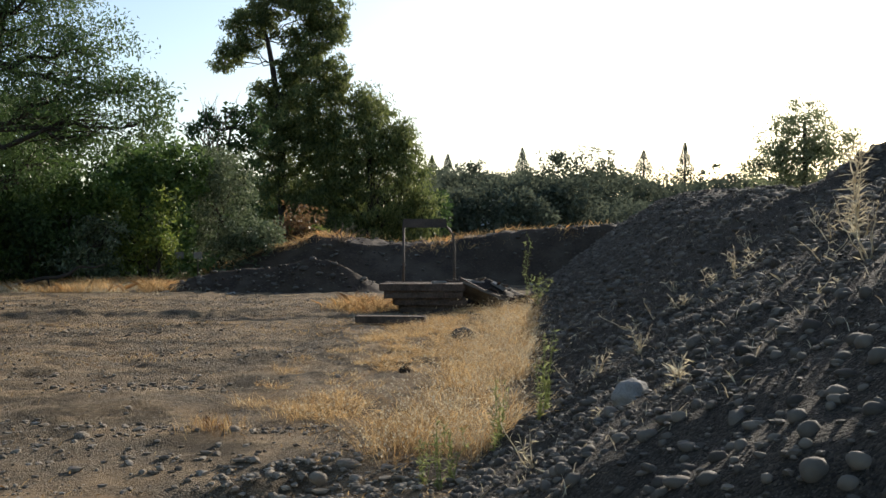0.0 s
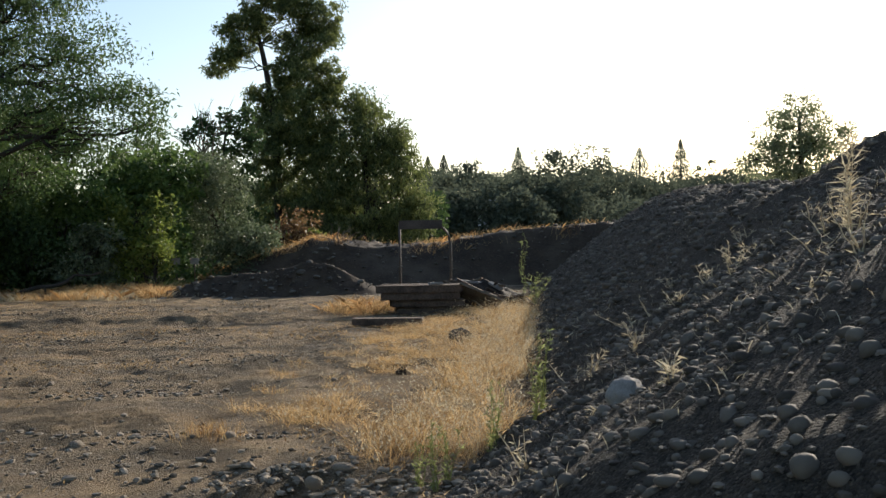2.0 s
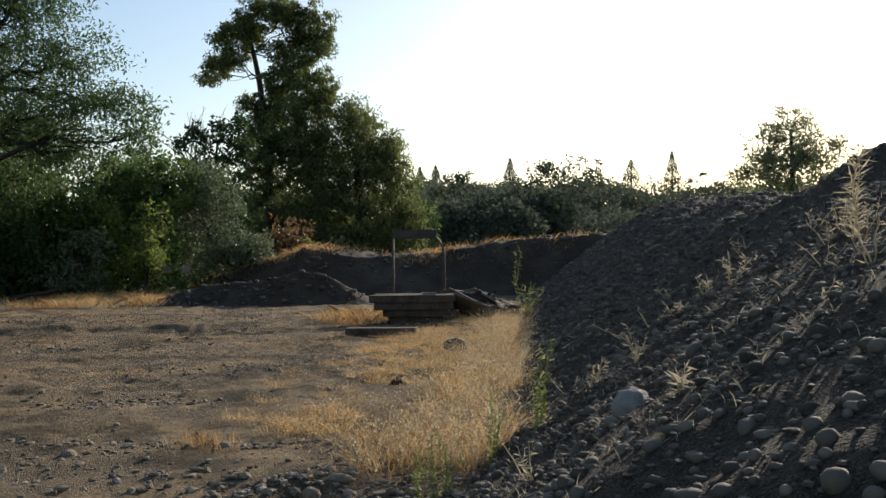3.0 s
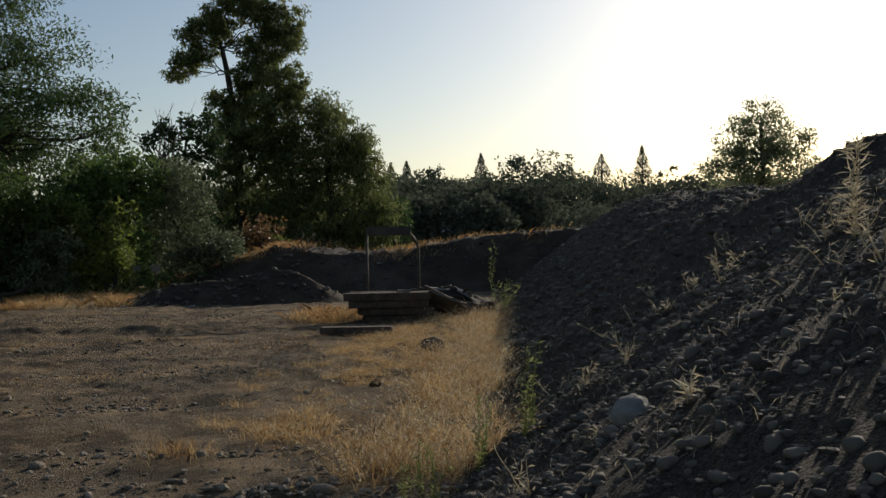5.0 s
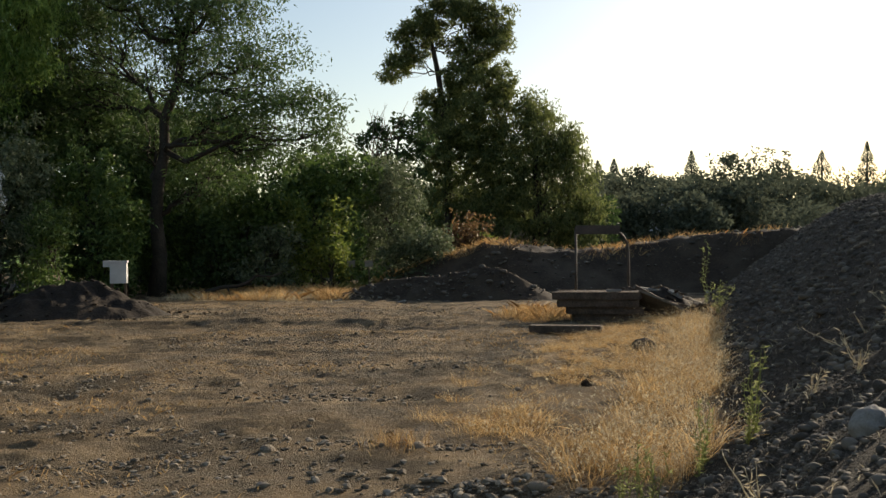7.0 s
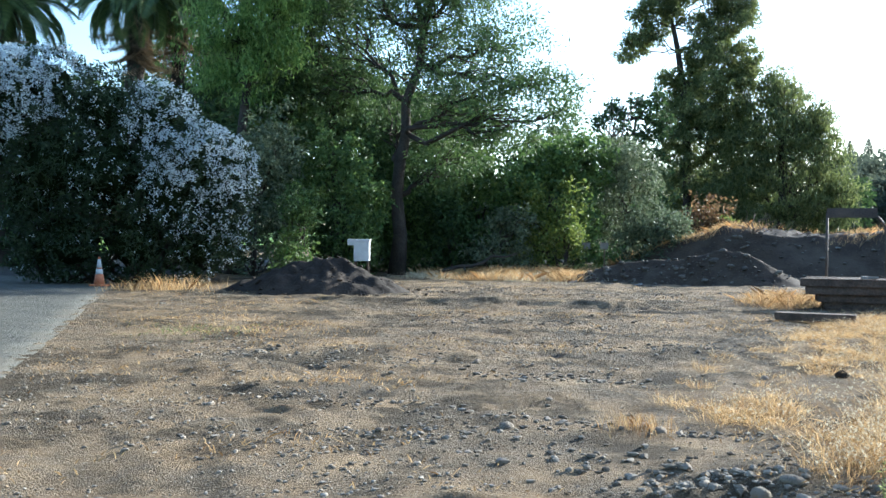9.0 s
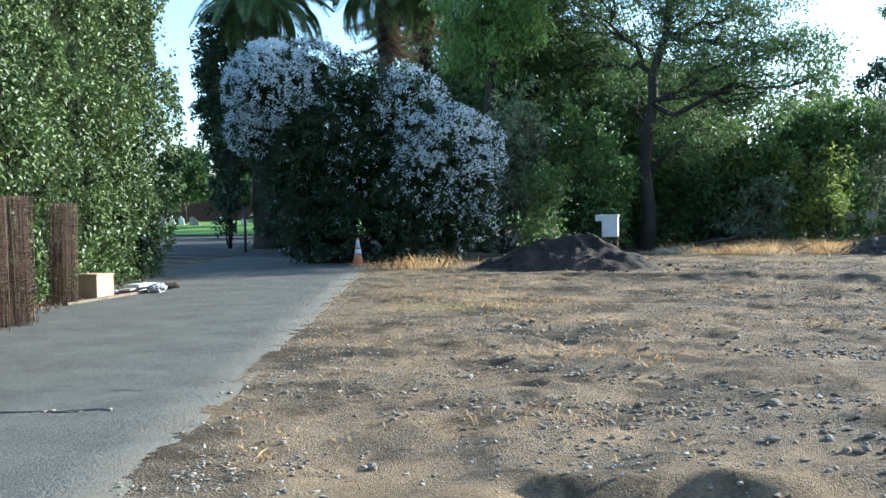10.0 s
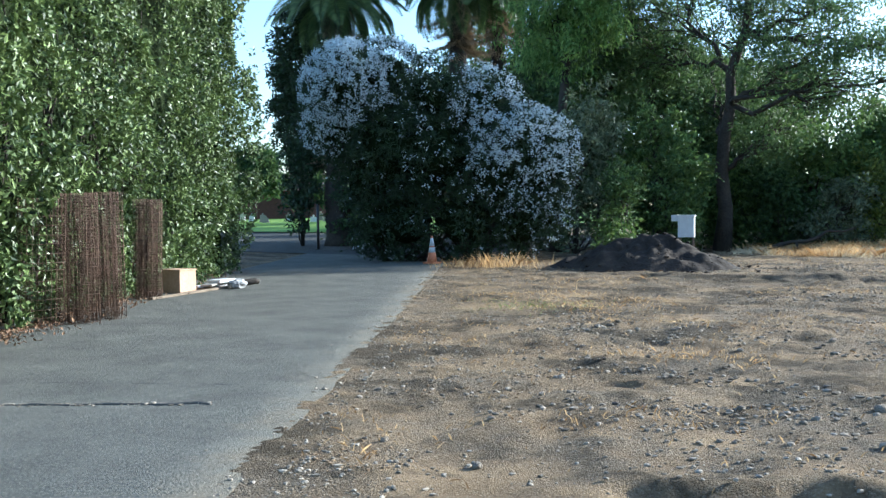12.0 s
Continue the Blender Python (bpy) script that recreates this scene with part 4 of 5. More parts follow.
# date palms
def frond_mesh(name, length, droop, material, n=44):
    vs, fs = [], []
    pr = None
    for i in range(n):
        s = i / (n - 1)
        x = length * s
        zc = 0.55 * length * s - droop * length * s * s
        if pr:
            b = len(vs)
            r0, r1 = 0.03 * (1 - s) + 0.006, 0.03 * (1 - s) + 0.004
            vs += [(pr[0], -r0, pr[1]), (pr[0], r0, pr[1]), (x, r1, zc), (x, -r1, zc)]
            fs.append((b, b + 1, b + 2, b + 3))
        pr = (x, zc)
        if s > 0.08:
            L = 0.55 * math.sin(math.pi * min(1, 0.15 + 0.85 * s)) + 0.12
            for sgn in (-1, 1):
                b = len(vs)
                vs += [(x, 0, zc), (x + L * 0.3, sgn * L * 0.42, zc + 0.06), (x + L * 0.65, sgn * L * 0.85, zc - 0.12 * L), (x + L * 0.25 + 0.05, sgn * L * 0.45, zc)]
                fs.append((b, b + 1, b + 2, b + 3))
    me = bpy.data.meshes.new(name)
    me.from_pydata(vs, [], fs)
    me.materials.append(material)
    return me


FROND = [frond_mesh("frond", 2.6, d, L_PALM) for d in (0.5, 0.7, 0.95)]
DEAD = frond_mesh("dead_frond", 2.0, 1.2, L_DEADPALM, 30)


def palm(x, y, h, r, label, dead=34, skirt=1.8):
    p = empty("palm_tree", x, y, 0)
    b = Build()
    m = 26
    b.tube([(0.05 * math.sin(i), 0.04 * math.cos(i * 1.7), h * i / m) for i in range(m + 1)], [r * (1.25 if i == 0 else 1.0) * (1 + 0.06 * (i % 2)) for i in range(m + 1)], 12)
    b.ob("trunk", M_BARK, p)
    for k in range(60):
        o = new("frond", FROND[k % 3])
        o.parent = p
        el = 62 - 105 * (k / 59) ** 0.9
        o.matrix_basis = pose(0, 0, h, 0, 0, k * 137.5 + R.normal(0, 6)) @ pose(r * 0.5, 0, 0.1 * R.random(), R.normal(0, 14), 28 - el, 0)
    for k in range(dead):
        o = new("dead_frond", DEAD)
        o.parent = p
        o.matrix_basis = pose(0, 0, h - 0.1 - skirt * R.random(), 0, 0, k * 137.5) @ pose(r * 0.6, 0, 0, R.normal(0, 15), 100 + R.normal(0, 12), 0)
    return tagged(p, label, "palm tree")


palm(-30.0, 30.5, 9.9, 0.58, "date palm with a thick shaggy trunk", 110, 5.5)
palm(-26.3, 33.6, 10.7, 0.34, "slender date palm behind the flowering bush")
palm(-26.0, 35.9, 11.2, 0.26, "slender date palm among the trees")
palm(-21.2, 36.2, 12.6, 0.17, "thin-stemmed palm rising out of the trees")
bush("shrub", -29.6, 31.5, 4.0, 3.0, 4.6, L_DARK, 8000, (0.18, 0.09), "dark undergrowth around the palm trunk")
bush("shrub", -27.0, 29.6, 2.4, 2.2, 3.2, L_DARK, 6000, (0.15, 0.08), "dark low shrub behind the steel post")

bush("climber", -31.35, 29.7, 3.0, 2.2, 10.6, L_OLEANDER, 20000, (0.19, 0.08), "dark creeper smothering the palm trunk", lumps=16, category="creeper", lift=1.7)
# far trees behind the lawn, past the hedge
for x, y, h, w in ((-66, 66, 13, 9), (-57, 58, 14, 9), (-78, 68, 8, 7), (-60, 70, 15, 9), (-50, 66, 15, 9), (-83, 60, 9, 8), (-44, 60, 10, 7)):
    bush("yard_tree", x, y, w, w * 0.7, h, L_DARK, 6000, (0.5, 0.3), "dark shade tree at the edge of the lawn", per=20, sigma=0.45, lift=2.4, category="tree")
hall = empty("brick_hall", -82, 82, 0, 40)
part("wall", box(26, 8, 3.6), M_BRICKRED, hall)
bm = bmesh.new()
vv = [bm.verts.new(q) for q in ((-13.6, -4.6, 3.6), (13.6, -4.6, 3.6), (13.6, 4.6, 3.6), (-13.6, 4.6, 3.6), (-12, 0, 5.6), (12, 0, 5.6))]
for q in ((0, 1, 5, 4), (2, 3, 4, 5), (1, 2, 5), (3, 0, 4), (3, 2, 1, 0)):
    bm.faces.new([vv[i] for i in q])
part("roof", bm, M_TIE, hall)
tagged(hall, "low red-brown building beyond the lawn", "building")
for i in range(30):
    x, y = -58 - 0.9 * i + R.normal(0, 0.6), 66 + R.uniform(0, 9) - 0.25 * i
    bm = box(0.5, 0.14, R.uniform(0.5, 0.9), bevel=0.0)
    bmesh.ops.bevel(bm, geom=[e for e in bm.edges if abs(e.verts[0].co.z - e.verts[1].co.z) < 0.01 and e.verts[0].co.z > 0.3 and abs(e.verts[0].co.x - e.verts[1].co.x) < 0.01], offset=0.18, segments=4, affect="EDGES")
    bmesh.ops.create_cube(bm, size=1, matrix=Matrix.Translation((0, 0, 0.06)) @ Matrix.Diagonal((0.66, 0.3, 0.12, 1)))
    me = bpy.data.meshes.new("headstone")
    bm.to_mesh(me)
    bm.free()
    me.materials.append(M_PALE if i % 3 else M_WHITE)
    o = new("headstone", me)
    o.matrix_basis = pose(x, y, 0.06 + 0.02 * (y - 47), 0, 0, 40 + R.normal(0, 8))
    tagged(o, "small upright stone marker standing on the lawn", "headstone", "stone markers on the lawn")

# ---- far woods and single far trees ----
def conifer(x, y, h, w):
    t = empty("conifer_tree", x, y, 0)
    b = Build()
    b.tube([(0, 0, 0), (0, 0, h * 0.5), (0, 0, h)], [0.3, 0.2, 0.03], 6)
    b.ob("trunk", M_BARK, t)
    k = 4200
    s = R.random(k) ** 0.55
    zz = h * (0.15 + 0.85 * s)
    tier = 0.6 + 0.4 * np.abs(np.sin(zz * 2.6))
    rad = w * (1 - s) * tier * np.sqrt(R.random(k)) + 0.03
    a = R.uniform(0, 6.28, k)
    pos = np.stack([rad * np.cos(a), rad * np.sin(a), zz - 0.25 * rad], 1)
    axs = np.stack([np.cos(a), np.sin(a), -0.3 + 0 * a], 1)
    leaves("crown", pos, 0.1 + 0.75 * (1 - s), 0.05 + 0.2 * (1 - s), L_CONIFER, t, axis=axs, up=1.0)
    return tagged(t, "distant dark conifer above the tree line", "tree", "conifers on the skyline")


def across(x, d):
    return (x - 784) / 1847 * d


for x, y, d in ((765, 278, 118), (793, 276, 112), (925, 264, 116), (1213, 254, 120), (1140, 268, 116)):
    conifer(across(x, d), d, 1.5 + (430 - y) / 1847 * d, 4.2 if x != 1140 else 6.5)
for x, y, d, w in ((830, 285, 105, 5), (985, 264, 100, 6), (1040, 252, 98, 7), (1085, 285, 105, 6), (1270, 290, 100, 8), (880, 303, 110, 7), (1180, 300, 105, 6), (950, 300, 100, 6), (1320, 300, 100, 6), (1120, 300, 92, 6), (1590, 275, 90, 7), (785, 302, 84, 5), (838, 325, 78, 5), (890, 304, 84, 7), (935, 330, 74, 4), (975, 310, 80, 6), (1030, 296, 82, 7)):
    bush("far_tree", across(x, d), d, w, w * 0.8, 1.5 + (430 - y) / 1847 * d, L_FAR_HAZE, 6500, (0.3, 0.16), "distant rounded tree with haze put into its leaf colour", per=20, sigma=0.3, category="tree")
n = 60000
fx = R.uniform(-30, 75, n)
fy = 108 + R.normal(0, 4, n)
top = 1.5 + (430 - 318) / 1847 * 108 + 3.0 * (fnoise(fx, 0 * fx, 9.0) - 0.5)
wood = leaves("far_woods", np.stack([fx, fy, top * R.random(n) ** 0.7], 1), 0.46, 0.3, L_FAR_HAZE)
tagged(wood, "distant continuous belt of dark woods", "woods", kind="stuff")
n = 22000
fx = R.uniform(-30, 0.5, n)
wd = leaves("understory", np.stack([fx, 69 + R.normal(0, 1.2, n), 4.6 * R.random(n) ** 0.7 * (0.6 + 0.6 * fnoise(fx, 0 * fx, 3))], 1), 0.3, 0.16, L_DARK)
tagged(wd, "dark undergrowth behind the trees", "undergrowth", kind="stuff")
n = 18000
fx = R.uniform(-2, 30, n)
wd = leaves("understory", np.stack([fx, 78 + R.normal(0, 2.0, n), 5.6 * R.random(n) ** 0.9 * (0.1 + 1.3 * fnoise(fx, 0 * fx, 3.5))], 1), 0.32, 0.18, L_FAR_HAZE)
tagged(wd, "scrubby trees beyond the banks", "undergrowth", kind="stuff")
pop = [(0, 0, 7.4, 1.2, 1.2, 1.2), (-1.0, 0, 6.5, 1.0, 1, 1.2), (1.3, 0, 6.7, 0.9, 1, 1.2), (0.1, 0, 5.4, 1.6, 1.5, 1.2), (-1.3, 0, 4.6, 1.2, 1, 1), (1.6, 0, 4.6, 1.3, 1, 1.2), (-2.2, 0, 5.2, 0.6, 0.6, 0.7), (0, 0, 3, 2.2, 1.6, 1.5)]
tree("poplar_tree", (19.7, 57.0, 0.0), [(0, 0, 0), (0, 0, 3), (0.1, 0, 6), (0, 0, 8)], 0.25, [(x * 1.3, y, z * 1.08, r * 1.2, q, w * 1.1) for x, y, z, r, q, w in pop], 20000, L_AIRY_GLARE, (0.2, 0.08), "airy tree behind the pile, its leaves paled for sun glare", per=50, sigma=0.3, droop=0.5)
sh = empty("far_shed", 5.0, 92, 0, 15)
part("wall", box(2.4, 3, 5.2), M_GREYWALL, sh)
part("roof", box(2.8, 3.4, 0.25, Matrix.Translation((0, 0, 5.2))), M_WOOD, sh)
tagged(sh, "pale grey shed half hidden by far trees", "shed")

# ---- dry grass ----
def grass(name, pts, hgt, wid, material, label, lean=0.35, parent=None):
    n = len(pts)
    a = R.uniform(0, 6.28, n)
    h = hgt * R.uniform(0.4, 1.2, n) * (0.35 + 1.1 * fnoise(np.asarray(pts)[:, 0], np.asarray(pts)[:, 1], 0.9))
    ln = R.normal(0, lean, (n, 2)) * h[:, None]
    sx, sy = np.cos(a) * wid / 2, np.sin(a) * wid / 2
    p = np.asarray(pts)
    m = p + np.stack([ln[:, 0] * 0.35, ln[:, 1] * 0.35, h * 0.6], 1)
    t = p + np.stack([ln[:, 0], ln[:, 1], h], 1)
    s = np.stack([sx, sy, 0 * sx], 1)
    v = np.stack([p - s, p + s, m + s * 0.8, t, m - s * 0.8], 1).reshape(-1, 3)
    o = mesh_ob(name, v, np.arange(5 * n).reshape(n, 5), material, parent, False)
    return tagged(o, label, "grass", kind="stuff") if label else o


def scatter(n, x0, x1, y0, y1, keep):
    x, y = R.uniform(x0, x1, n), R.uniform(y0, y1, n)
    k = keep(x, y) > R.random(n)
    return x[k], y[k]


def strip(x, y):
    toe = np.interp(y, TOE_Y, TOE_X)
    left = np.interp(y, [7, 8.2, 9.5, 11, 14, 18, 22], [0.0, -1.1, -2.1, -2.2, -1.5, -0.9, 0.2])
    inside = np.clip((x - left) / 0.5, 0, 1) * np.clip((toe + 0.15 - x) / 0.2, 0, 1)
    return inside * np.clip((vnoise(x, y, 0.22) * 0.62 + vnoise(x, y * 0.6, 0.9) * 0.65 - 0.58) * 8, 0.01, 1) * np.clip((y - 6.6) / 1.2, 0, 1)


def tufts(name, x, y, per, hgt, wid, spread, lean, material, label, seeds=None):
    """Tufts of thin blades that fan out from their roots, with seed heads on request."""
    n = len(x) * per
    k = np.repeat(np.arange(len(x)), per)
    off = R.normal(0, 1, (n, 2))
    size = R.uniform(0.4, 1.3, len(x))[k]
    bx, by = x[k] + off[:, 0] * spread * size, y[k] + off[:, 1] * spread * size
    h = hgt * size * R.uniform(0.35, 1.15, n)
    ln = (off * 0.6 + R.normal(0, 0.7, (n, 2))) * lean * h[:, None]
    root = np.stack([bx, by, np.maximum(ground_z(bx, by), pile_z(bx, by)) - 0.01], 1)
    ang = R.uniform(0, 6.28, n)
    s = np.stack([np.cos(ang), np.sin(ang), 0 * ang], 1) * wid / 2
    mid = root + np.stack([ln[:, 0] * 0.3, ln[:, 1] * 0.3, h * 0.6], 1)
    tip = root + np.stack([ln[:, 0], ln[:, 1], h], 1)
    v = np.stack([root, mid + s, tip, mid - s], 1).reshape(-1, 3)
    o = mesh_ob(name, v, np.arange(4 * n).reshape(n, 4), material, None, False)
    if seeds:
        q = tip[R.random(n) < seeds]
        leaves("seed_heads", np.repeat(q, 2, 0) + R.normal(0, 0.012, (2 * len(q), 3)), 0.024, 0.012, M_STRAWPALE, o)
    return tagged(o, label, "grass", kind="stuff")


def toe_band(x, y, reach, edge):
    toe = np.interp(y, TOE_Y, TOE_X) + 0.8 * (fnoise(x, y, 0.9) - 0.5)
    return np.clip((x - toe + reach) / 0.35, 0, 1) * np.clip((toe + 0.2 - x) / 0.2, 0, 1) * np.clip((vnoise(x, y, 0.35) - edge) * 3, 0.02, 1)


x, y = scatter(8500, -2.9, 2.2, 6.4, 24, strip)
tufts("dry_grass", x, y, 26, 0.115, 0.0052, 0.055, 1.4, M_STRAW, "thin golden dry grass over the dirt", 0.1)
x, y = scatter(3600, -1.3, 2.2, 6.6, 24, lambda x, y: toe_band(x, y, 1.0, 0.46))
tufts("tall_dry_grass", x, y, 30, 0.25, 0.0046, 0.06, 1.15, M_STRAW, "taller golden dry grass along the pile", 0.35)
x, y = scatter(1300, -0.6, 2.2, 7.0, 22, lambda x, y: toe_band(x, y, 0.8, 0.35))
tufts("pale_dry_grass", x, y, 9, 0.34, 0.0032, 0.07, 1.0, M_STRAWPALE, "pale seed stalks standing in the dry grass", 0.8)
# Bright little blades added over the slope as its sunlit sparkle.
P = pick_pile(2600, 3.5, 16, 1.3)
grass("straw_sparkle", P, 0.05, 0.003, M_STRAWPALE, "short pale straw on the stone slope, added as sunlit sparkle", 1.0)
x, y = scatter(30000, -14, -6.2, 29, 35, lambda x, y: np.clip((fnoise(x, y, 1.3) - 0.42) * 5, 0, 1) * np.clip((x + 12.5 + (y - 29) * 0.6) / 2, 0, 1) * np.clip((-6.8 - x + (y - 29.5) * 0.1) / 1.0, 0, 1))
grass("dry_grass", np.stack([x, y, 0 * x], 1), 0.30, 0.009, M_STRAW, "golden dry grass before the thicket", 0.8)
x, y = scatter(16000, -13.5, -6.4, 27.5, 34, lambda x, y: np.clip((fnoise(x + 7, y, 1.1) - 0.45) * 5, 0, 1) * np.clip((x + 13.5 + (y - 29) * 0.6) / 2, 0, 1) * np.clip((-6.8 - x) / 1.0, 0, 1) * np.clip((y - 27.5) / 4, 0, 1))
grass("pale_dry_grass", np.stack([x, y, 0 * x], 1), 0.2, 0.011, M_STRAWPALE, "low pale dry grass before the thicket", 0.8)
x, y = scatter(60000, -8.5, 6, 36.6, 40.5, lambda x, y: np.clip((vnoise(x, y, 1.2) - 0.35) * 2.2, 0, 1) * np.clip((-3 - x) / 2, 0.1, 1))
grass("dry_grass", np.stack([x, y, ridge_z(x, y)], 1), 0.26, 0.008, M_STRAW, "dry grass along the crest of the bank", 0.8)
x, y = scatter(9000, -2.6, -0.6, 21.5, 25, lambda x, y: np.exp(-((x + 1.7) ** 2 / 0.4 + (y - 23) ** 2 / 1.2)))
grass("dry_grass", np.stack([x, y, ground_z(x, y) - 0.01], 1), 0.26, 0.006, M_STRAW, "dry grass beside the timber stack", 0.9)
x, y = scatter(3200, -17, -13.2, 19, 22.5, lambda x, y: np.exp(-((road_uv(x, y)[1] - 1.2) ** 2 / 0.7 + (road_uv(x, y)[0] - 20.2) ** 2 / 0.4)))
grass("dry_grass", np.stack([x, y, ground_z(x, y) - 0.01], 1), 0.32, 0.011, M_STRAW, "dry grass tuft at the end of the drive", 0.6)
x, y = scatter(26000, -15, 0.5, 4.5, 27, lambda x, y: (road_uv(x, y)[1] > 0.2) * np.clip((fnoise(x, y, 1.6) - 0.52) * 6, 0.04, 1))
grass("stubble", np.stack([x, y, ground_z(x, y)], 1), 0.045, 0.008, M_STRAW, "short dry stubble and litter on the dirt", 1.2)
x, y = scatter(2600, -10.8, -8.6, 33.5, 36.8, lambda x, y: np.clip(vnoise(x, y, 0.8), 0, 1))
grass("green_grass", np.stack([x, y, 0 * x], 1), 0.4, 0.014, M_WEED, "greenish grass at the foot of the bushes", 0.4)
x, y = scatter(1500, -2.1, -1.5, 7.6, 8.6, lambda x, y: np.exp(-((x + 1.8) ** 2 + (y - 8.1) ** 2) / 0.03))
grass("dry_grass_tuft", np.stack([x, y, ground_z(x, y) - 0.01], 1), 0.17, 0.0032, M_STRAW, "small golden tuft of dry grass", 0.45)

# ---- weeds on and beside the pile ----
def weed(x, y, z, h, label, leaf, n=90, spread=0.11, name="weed", leafsize=(0.07, 0.02), stems=3):
    w = empty(name, x, y, z)
    pos, axs = [], []
    for s in range(stems):
        b = Build()
        tip = np.array([R.normal(0, spread), R.normal(0, spread), h * R.uniform(0.75, 1.0)])
        path = limb_path((0, 0, -0.03), tip, 6, 0.12)
        b.tube(path, [0.0045, 0.004, 0.0035, 0.003, 0.0025, 0.002, 0.0015], 5)
        b.ob("stem", leaf, w)
        pp = np.array([p[:] for p in path])
        for _ in range(n // stems):
            f = R.uniform(0.08, 1) * 6
            i = min(5, int(f))
            pos.append(pp[i] * (1 - f + i) + pp[i + 1] * (f - i))
            a = R.uniform(0, 6.28)
            axs.append((math.cos(a), math.sin(a), 0.5))
    leaves("foliage", np.array(pos), leafsize[0], leafsize[1], leaf, w, axis=np.array(axs))
    return tagged(w, label, "weed")


for x, y, h in ((-0.06, 6.3, 0.42), (-0.16, 6.45, 0.34), (0.02, 6.5, 0.36), (0.34, 7.0, 0.45), (0.66, 7.2, 0.62), (0.3, 6.85, 0.3), (0.6, 7.0, 0.4)):
    weed(x, y, max(float(pile_z(x, y)), float(ground_z(x, y))), h, "upright green weed at the foot of the pile", M_WEED, 110, 0.06, "weed", (0.042, 0.009), 4)
def onpile(x, y):
    return float(pile_z(x, y))

weed(2.3, 6.05, onpile(2.3, 6.05), 0.62, "tall pale thistle-like weed lit from behind", M_STRAWPALE, 190, 0.045, "tall_weed", (0.1, 0.009), 3)
for k in range(28):
    y = 4.2 + 6.5 * R.random()
    x = float(np.interp(y, TOE_Y, TOE_X)) + R.uniform(0.5, 2.5)
    weed(x, y, onpile(x, y), R.uniform(0.08, 0.24), "straggling dry weed on the cobble slope", M_STRAWPALE, int(R.integers(14, 50)), 0.11, "dry_weed", (0.055, 0.008), int(R.integers(2, 6)))
weed(1.9, 24.0, 0.0, 1.75, "tall thin drying weed stalk beyond the grass", M_WEED, 150, 0.04, "tall_weed", (0.07, 0.014), 2)
weed(2.0, 22.5, 0.1, 0.7, "green bushy weed beside the pile", M_WEED, 240, 0.25, "weed", (0.08, 0.016), 7)

rs = empty("dead_shrub", -3.6, 36.9, float(ridge_z(-3.6, 36.9)) - 0.05)
rb = Build()
for _ in range(16):
    rb.tube(limb_path((R.normal(0, 0.05), R.normal(0, 0.05), 0), (R.normal(0, 0.5), R.normal(0, 0.3), R.uniform(0.3, 0.8)), 5, 0.3), [0.018, 0.016, 0.013, 0.01, 0.007, 0.004], 4)
rb.ob("branch", M_TWIG, rs)
tagged(rs, "bare dead shrub on the crest of the bank", "shrub")
for cx, cy, r, mt, lab in ((-9.1, 13.1, 0.3, M_WEED, "low green weed patch on the dirt"), (-8.0, 13.5, 0.35, M_STRAW, "small patch of dry grass on the dirt"), (-10.6, 14.6, 0.5, M_STRAW, "thin patch of dry grass on the dirt"), (-4.9, 9.6, 0.25, M_STRAW, "small dry grass patch on the dirt"), (-11.2, 17.5, 0.7, M_STRAW, "thin dry grass near the drive")):
    x, y = R.normal(cx, r * 1.6, 260), R.normal(cy, r * 1.6, 260)
    grass("grass_patch", np.stack([x, y, ground_z(x, y)], 1), 0.06, 0.008, mt, lab, 0.9)

# ---- loose stones on the dirt ----
def yard(n):
    x, y = R.uniform(-15, 1.0, n), 3.6 + 22 * R.random(n) ** 1.6
    k = (road_uv(x, y)[1] > 0.15) & (x < np.interp(y, TOE_Y, TOE_X)) & (vnoise(x, y, 1.4) + 0.45 * (vnoise(x, y, 0.35) - 0.3) > R.uniform(0.42, 0.98, n))
    x, y = x[k], y[k]
    return np.stack([x, y, ground_z(x, y)], 1)
P = yard(60000)
S = 0.0035 + 0.017 * R.random(len(P)) ** 4.0
P2 = yard(62000)
P2 = P2[fnoise(P2[:, 0], P2[:, 1], 1.9) > 0.47]
tagged(stone_field("crumbs", P2, 0.004 + 0.012 * R.random(len(P2)) ** 3, M_CRUMB, None, 0.2), "crumbs of dry brown earth over the dirt", "earth crumbs", kind="stuff")
tagged(stone_field("pebbles", P, S, M_PEBBLE, None, 0.3), "pebbles and grit scattered over the dirt", "pebbles", kind="stuff")
for cx, cy, rx, ry, nn, mm in ((-0.75, 6.6, 0.65, 0.35, 800, 0.06), (-1.9, 8.2, 0.7, 0.14, 300, 0.045), (-6.5, 24.5, 2.2, 1.2, 700, 0.05), (-4.2, 6.7, 0.9, 0.4, 420, 0.04), (-6.4, 11.0, 0.9, 0.6, 420, 0.045), (-2.9, 7.4, 0.7, 0.25, 420, 0.04), (-9.5, 24.0, 2.5, 1.0, 600, 0.055), (-3.0, 10.6, 0.6, 0.25, 320, 0.05), (-4.6, 8.6, 0.8, 0.3, 380, 0.045), (-3.4, 13.5, 1.1, 0.5, 380, 0.05), (-5.6, 17.0, 1.4, 0.7, 420, 0.055)):
    g = np.stack([R.normal(cx, rx, nn), R.normal(cy, ry, nn)], 1)
    g = np.concatenate([g, ground_z(g[:, :1], g[:, 1:])], 1)
    tagged(stone_field("rubble", g, 0.005 + 0.62 * mm * R.random(nn) ** 3.4, M_CLOD, None, 0.3), "patch of grey rubble and clods on the dirt", "rubble", kind="stuff")
nn = 260
q = R.random(nn)
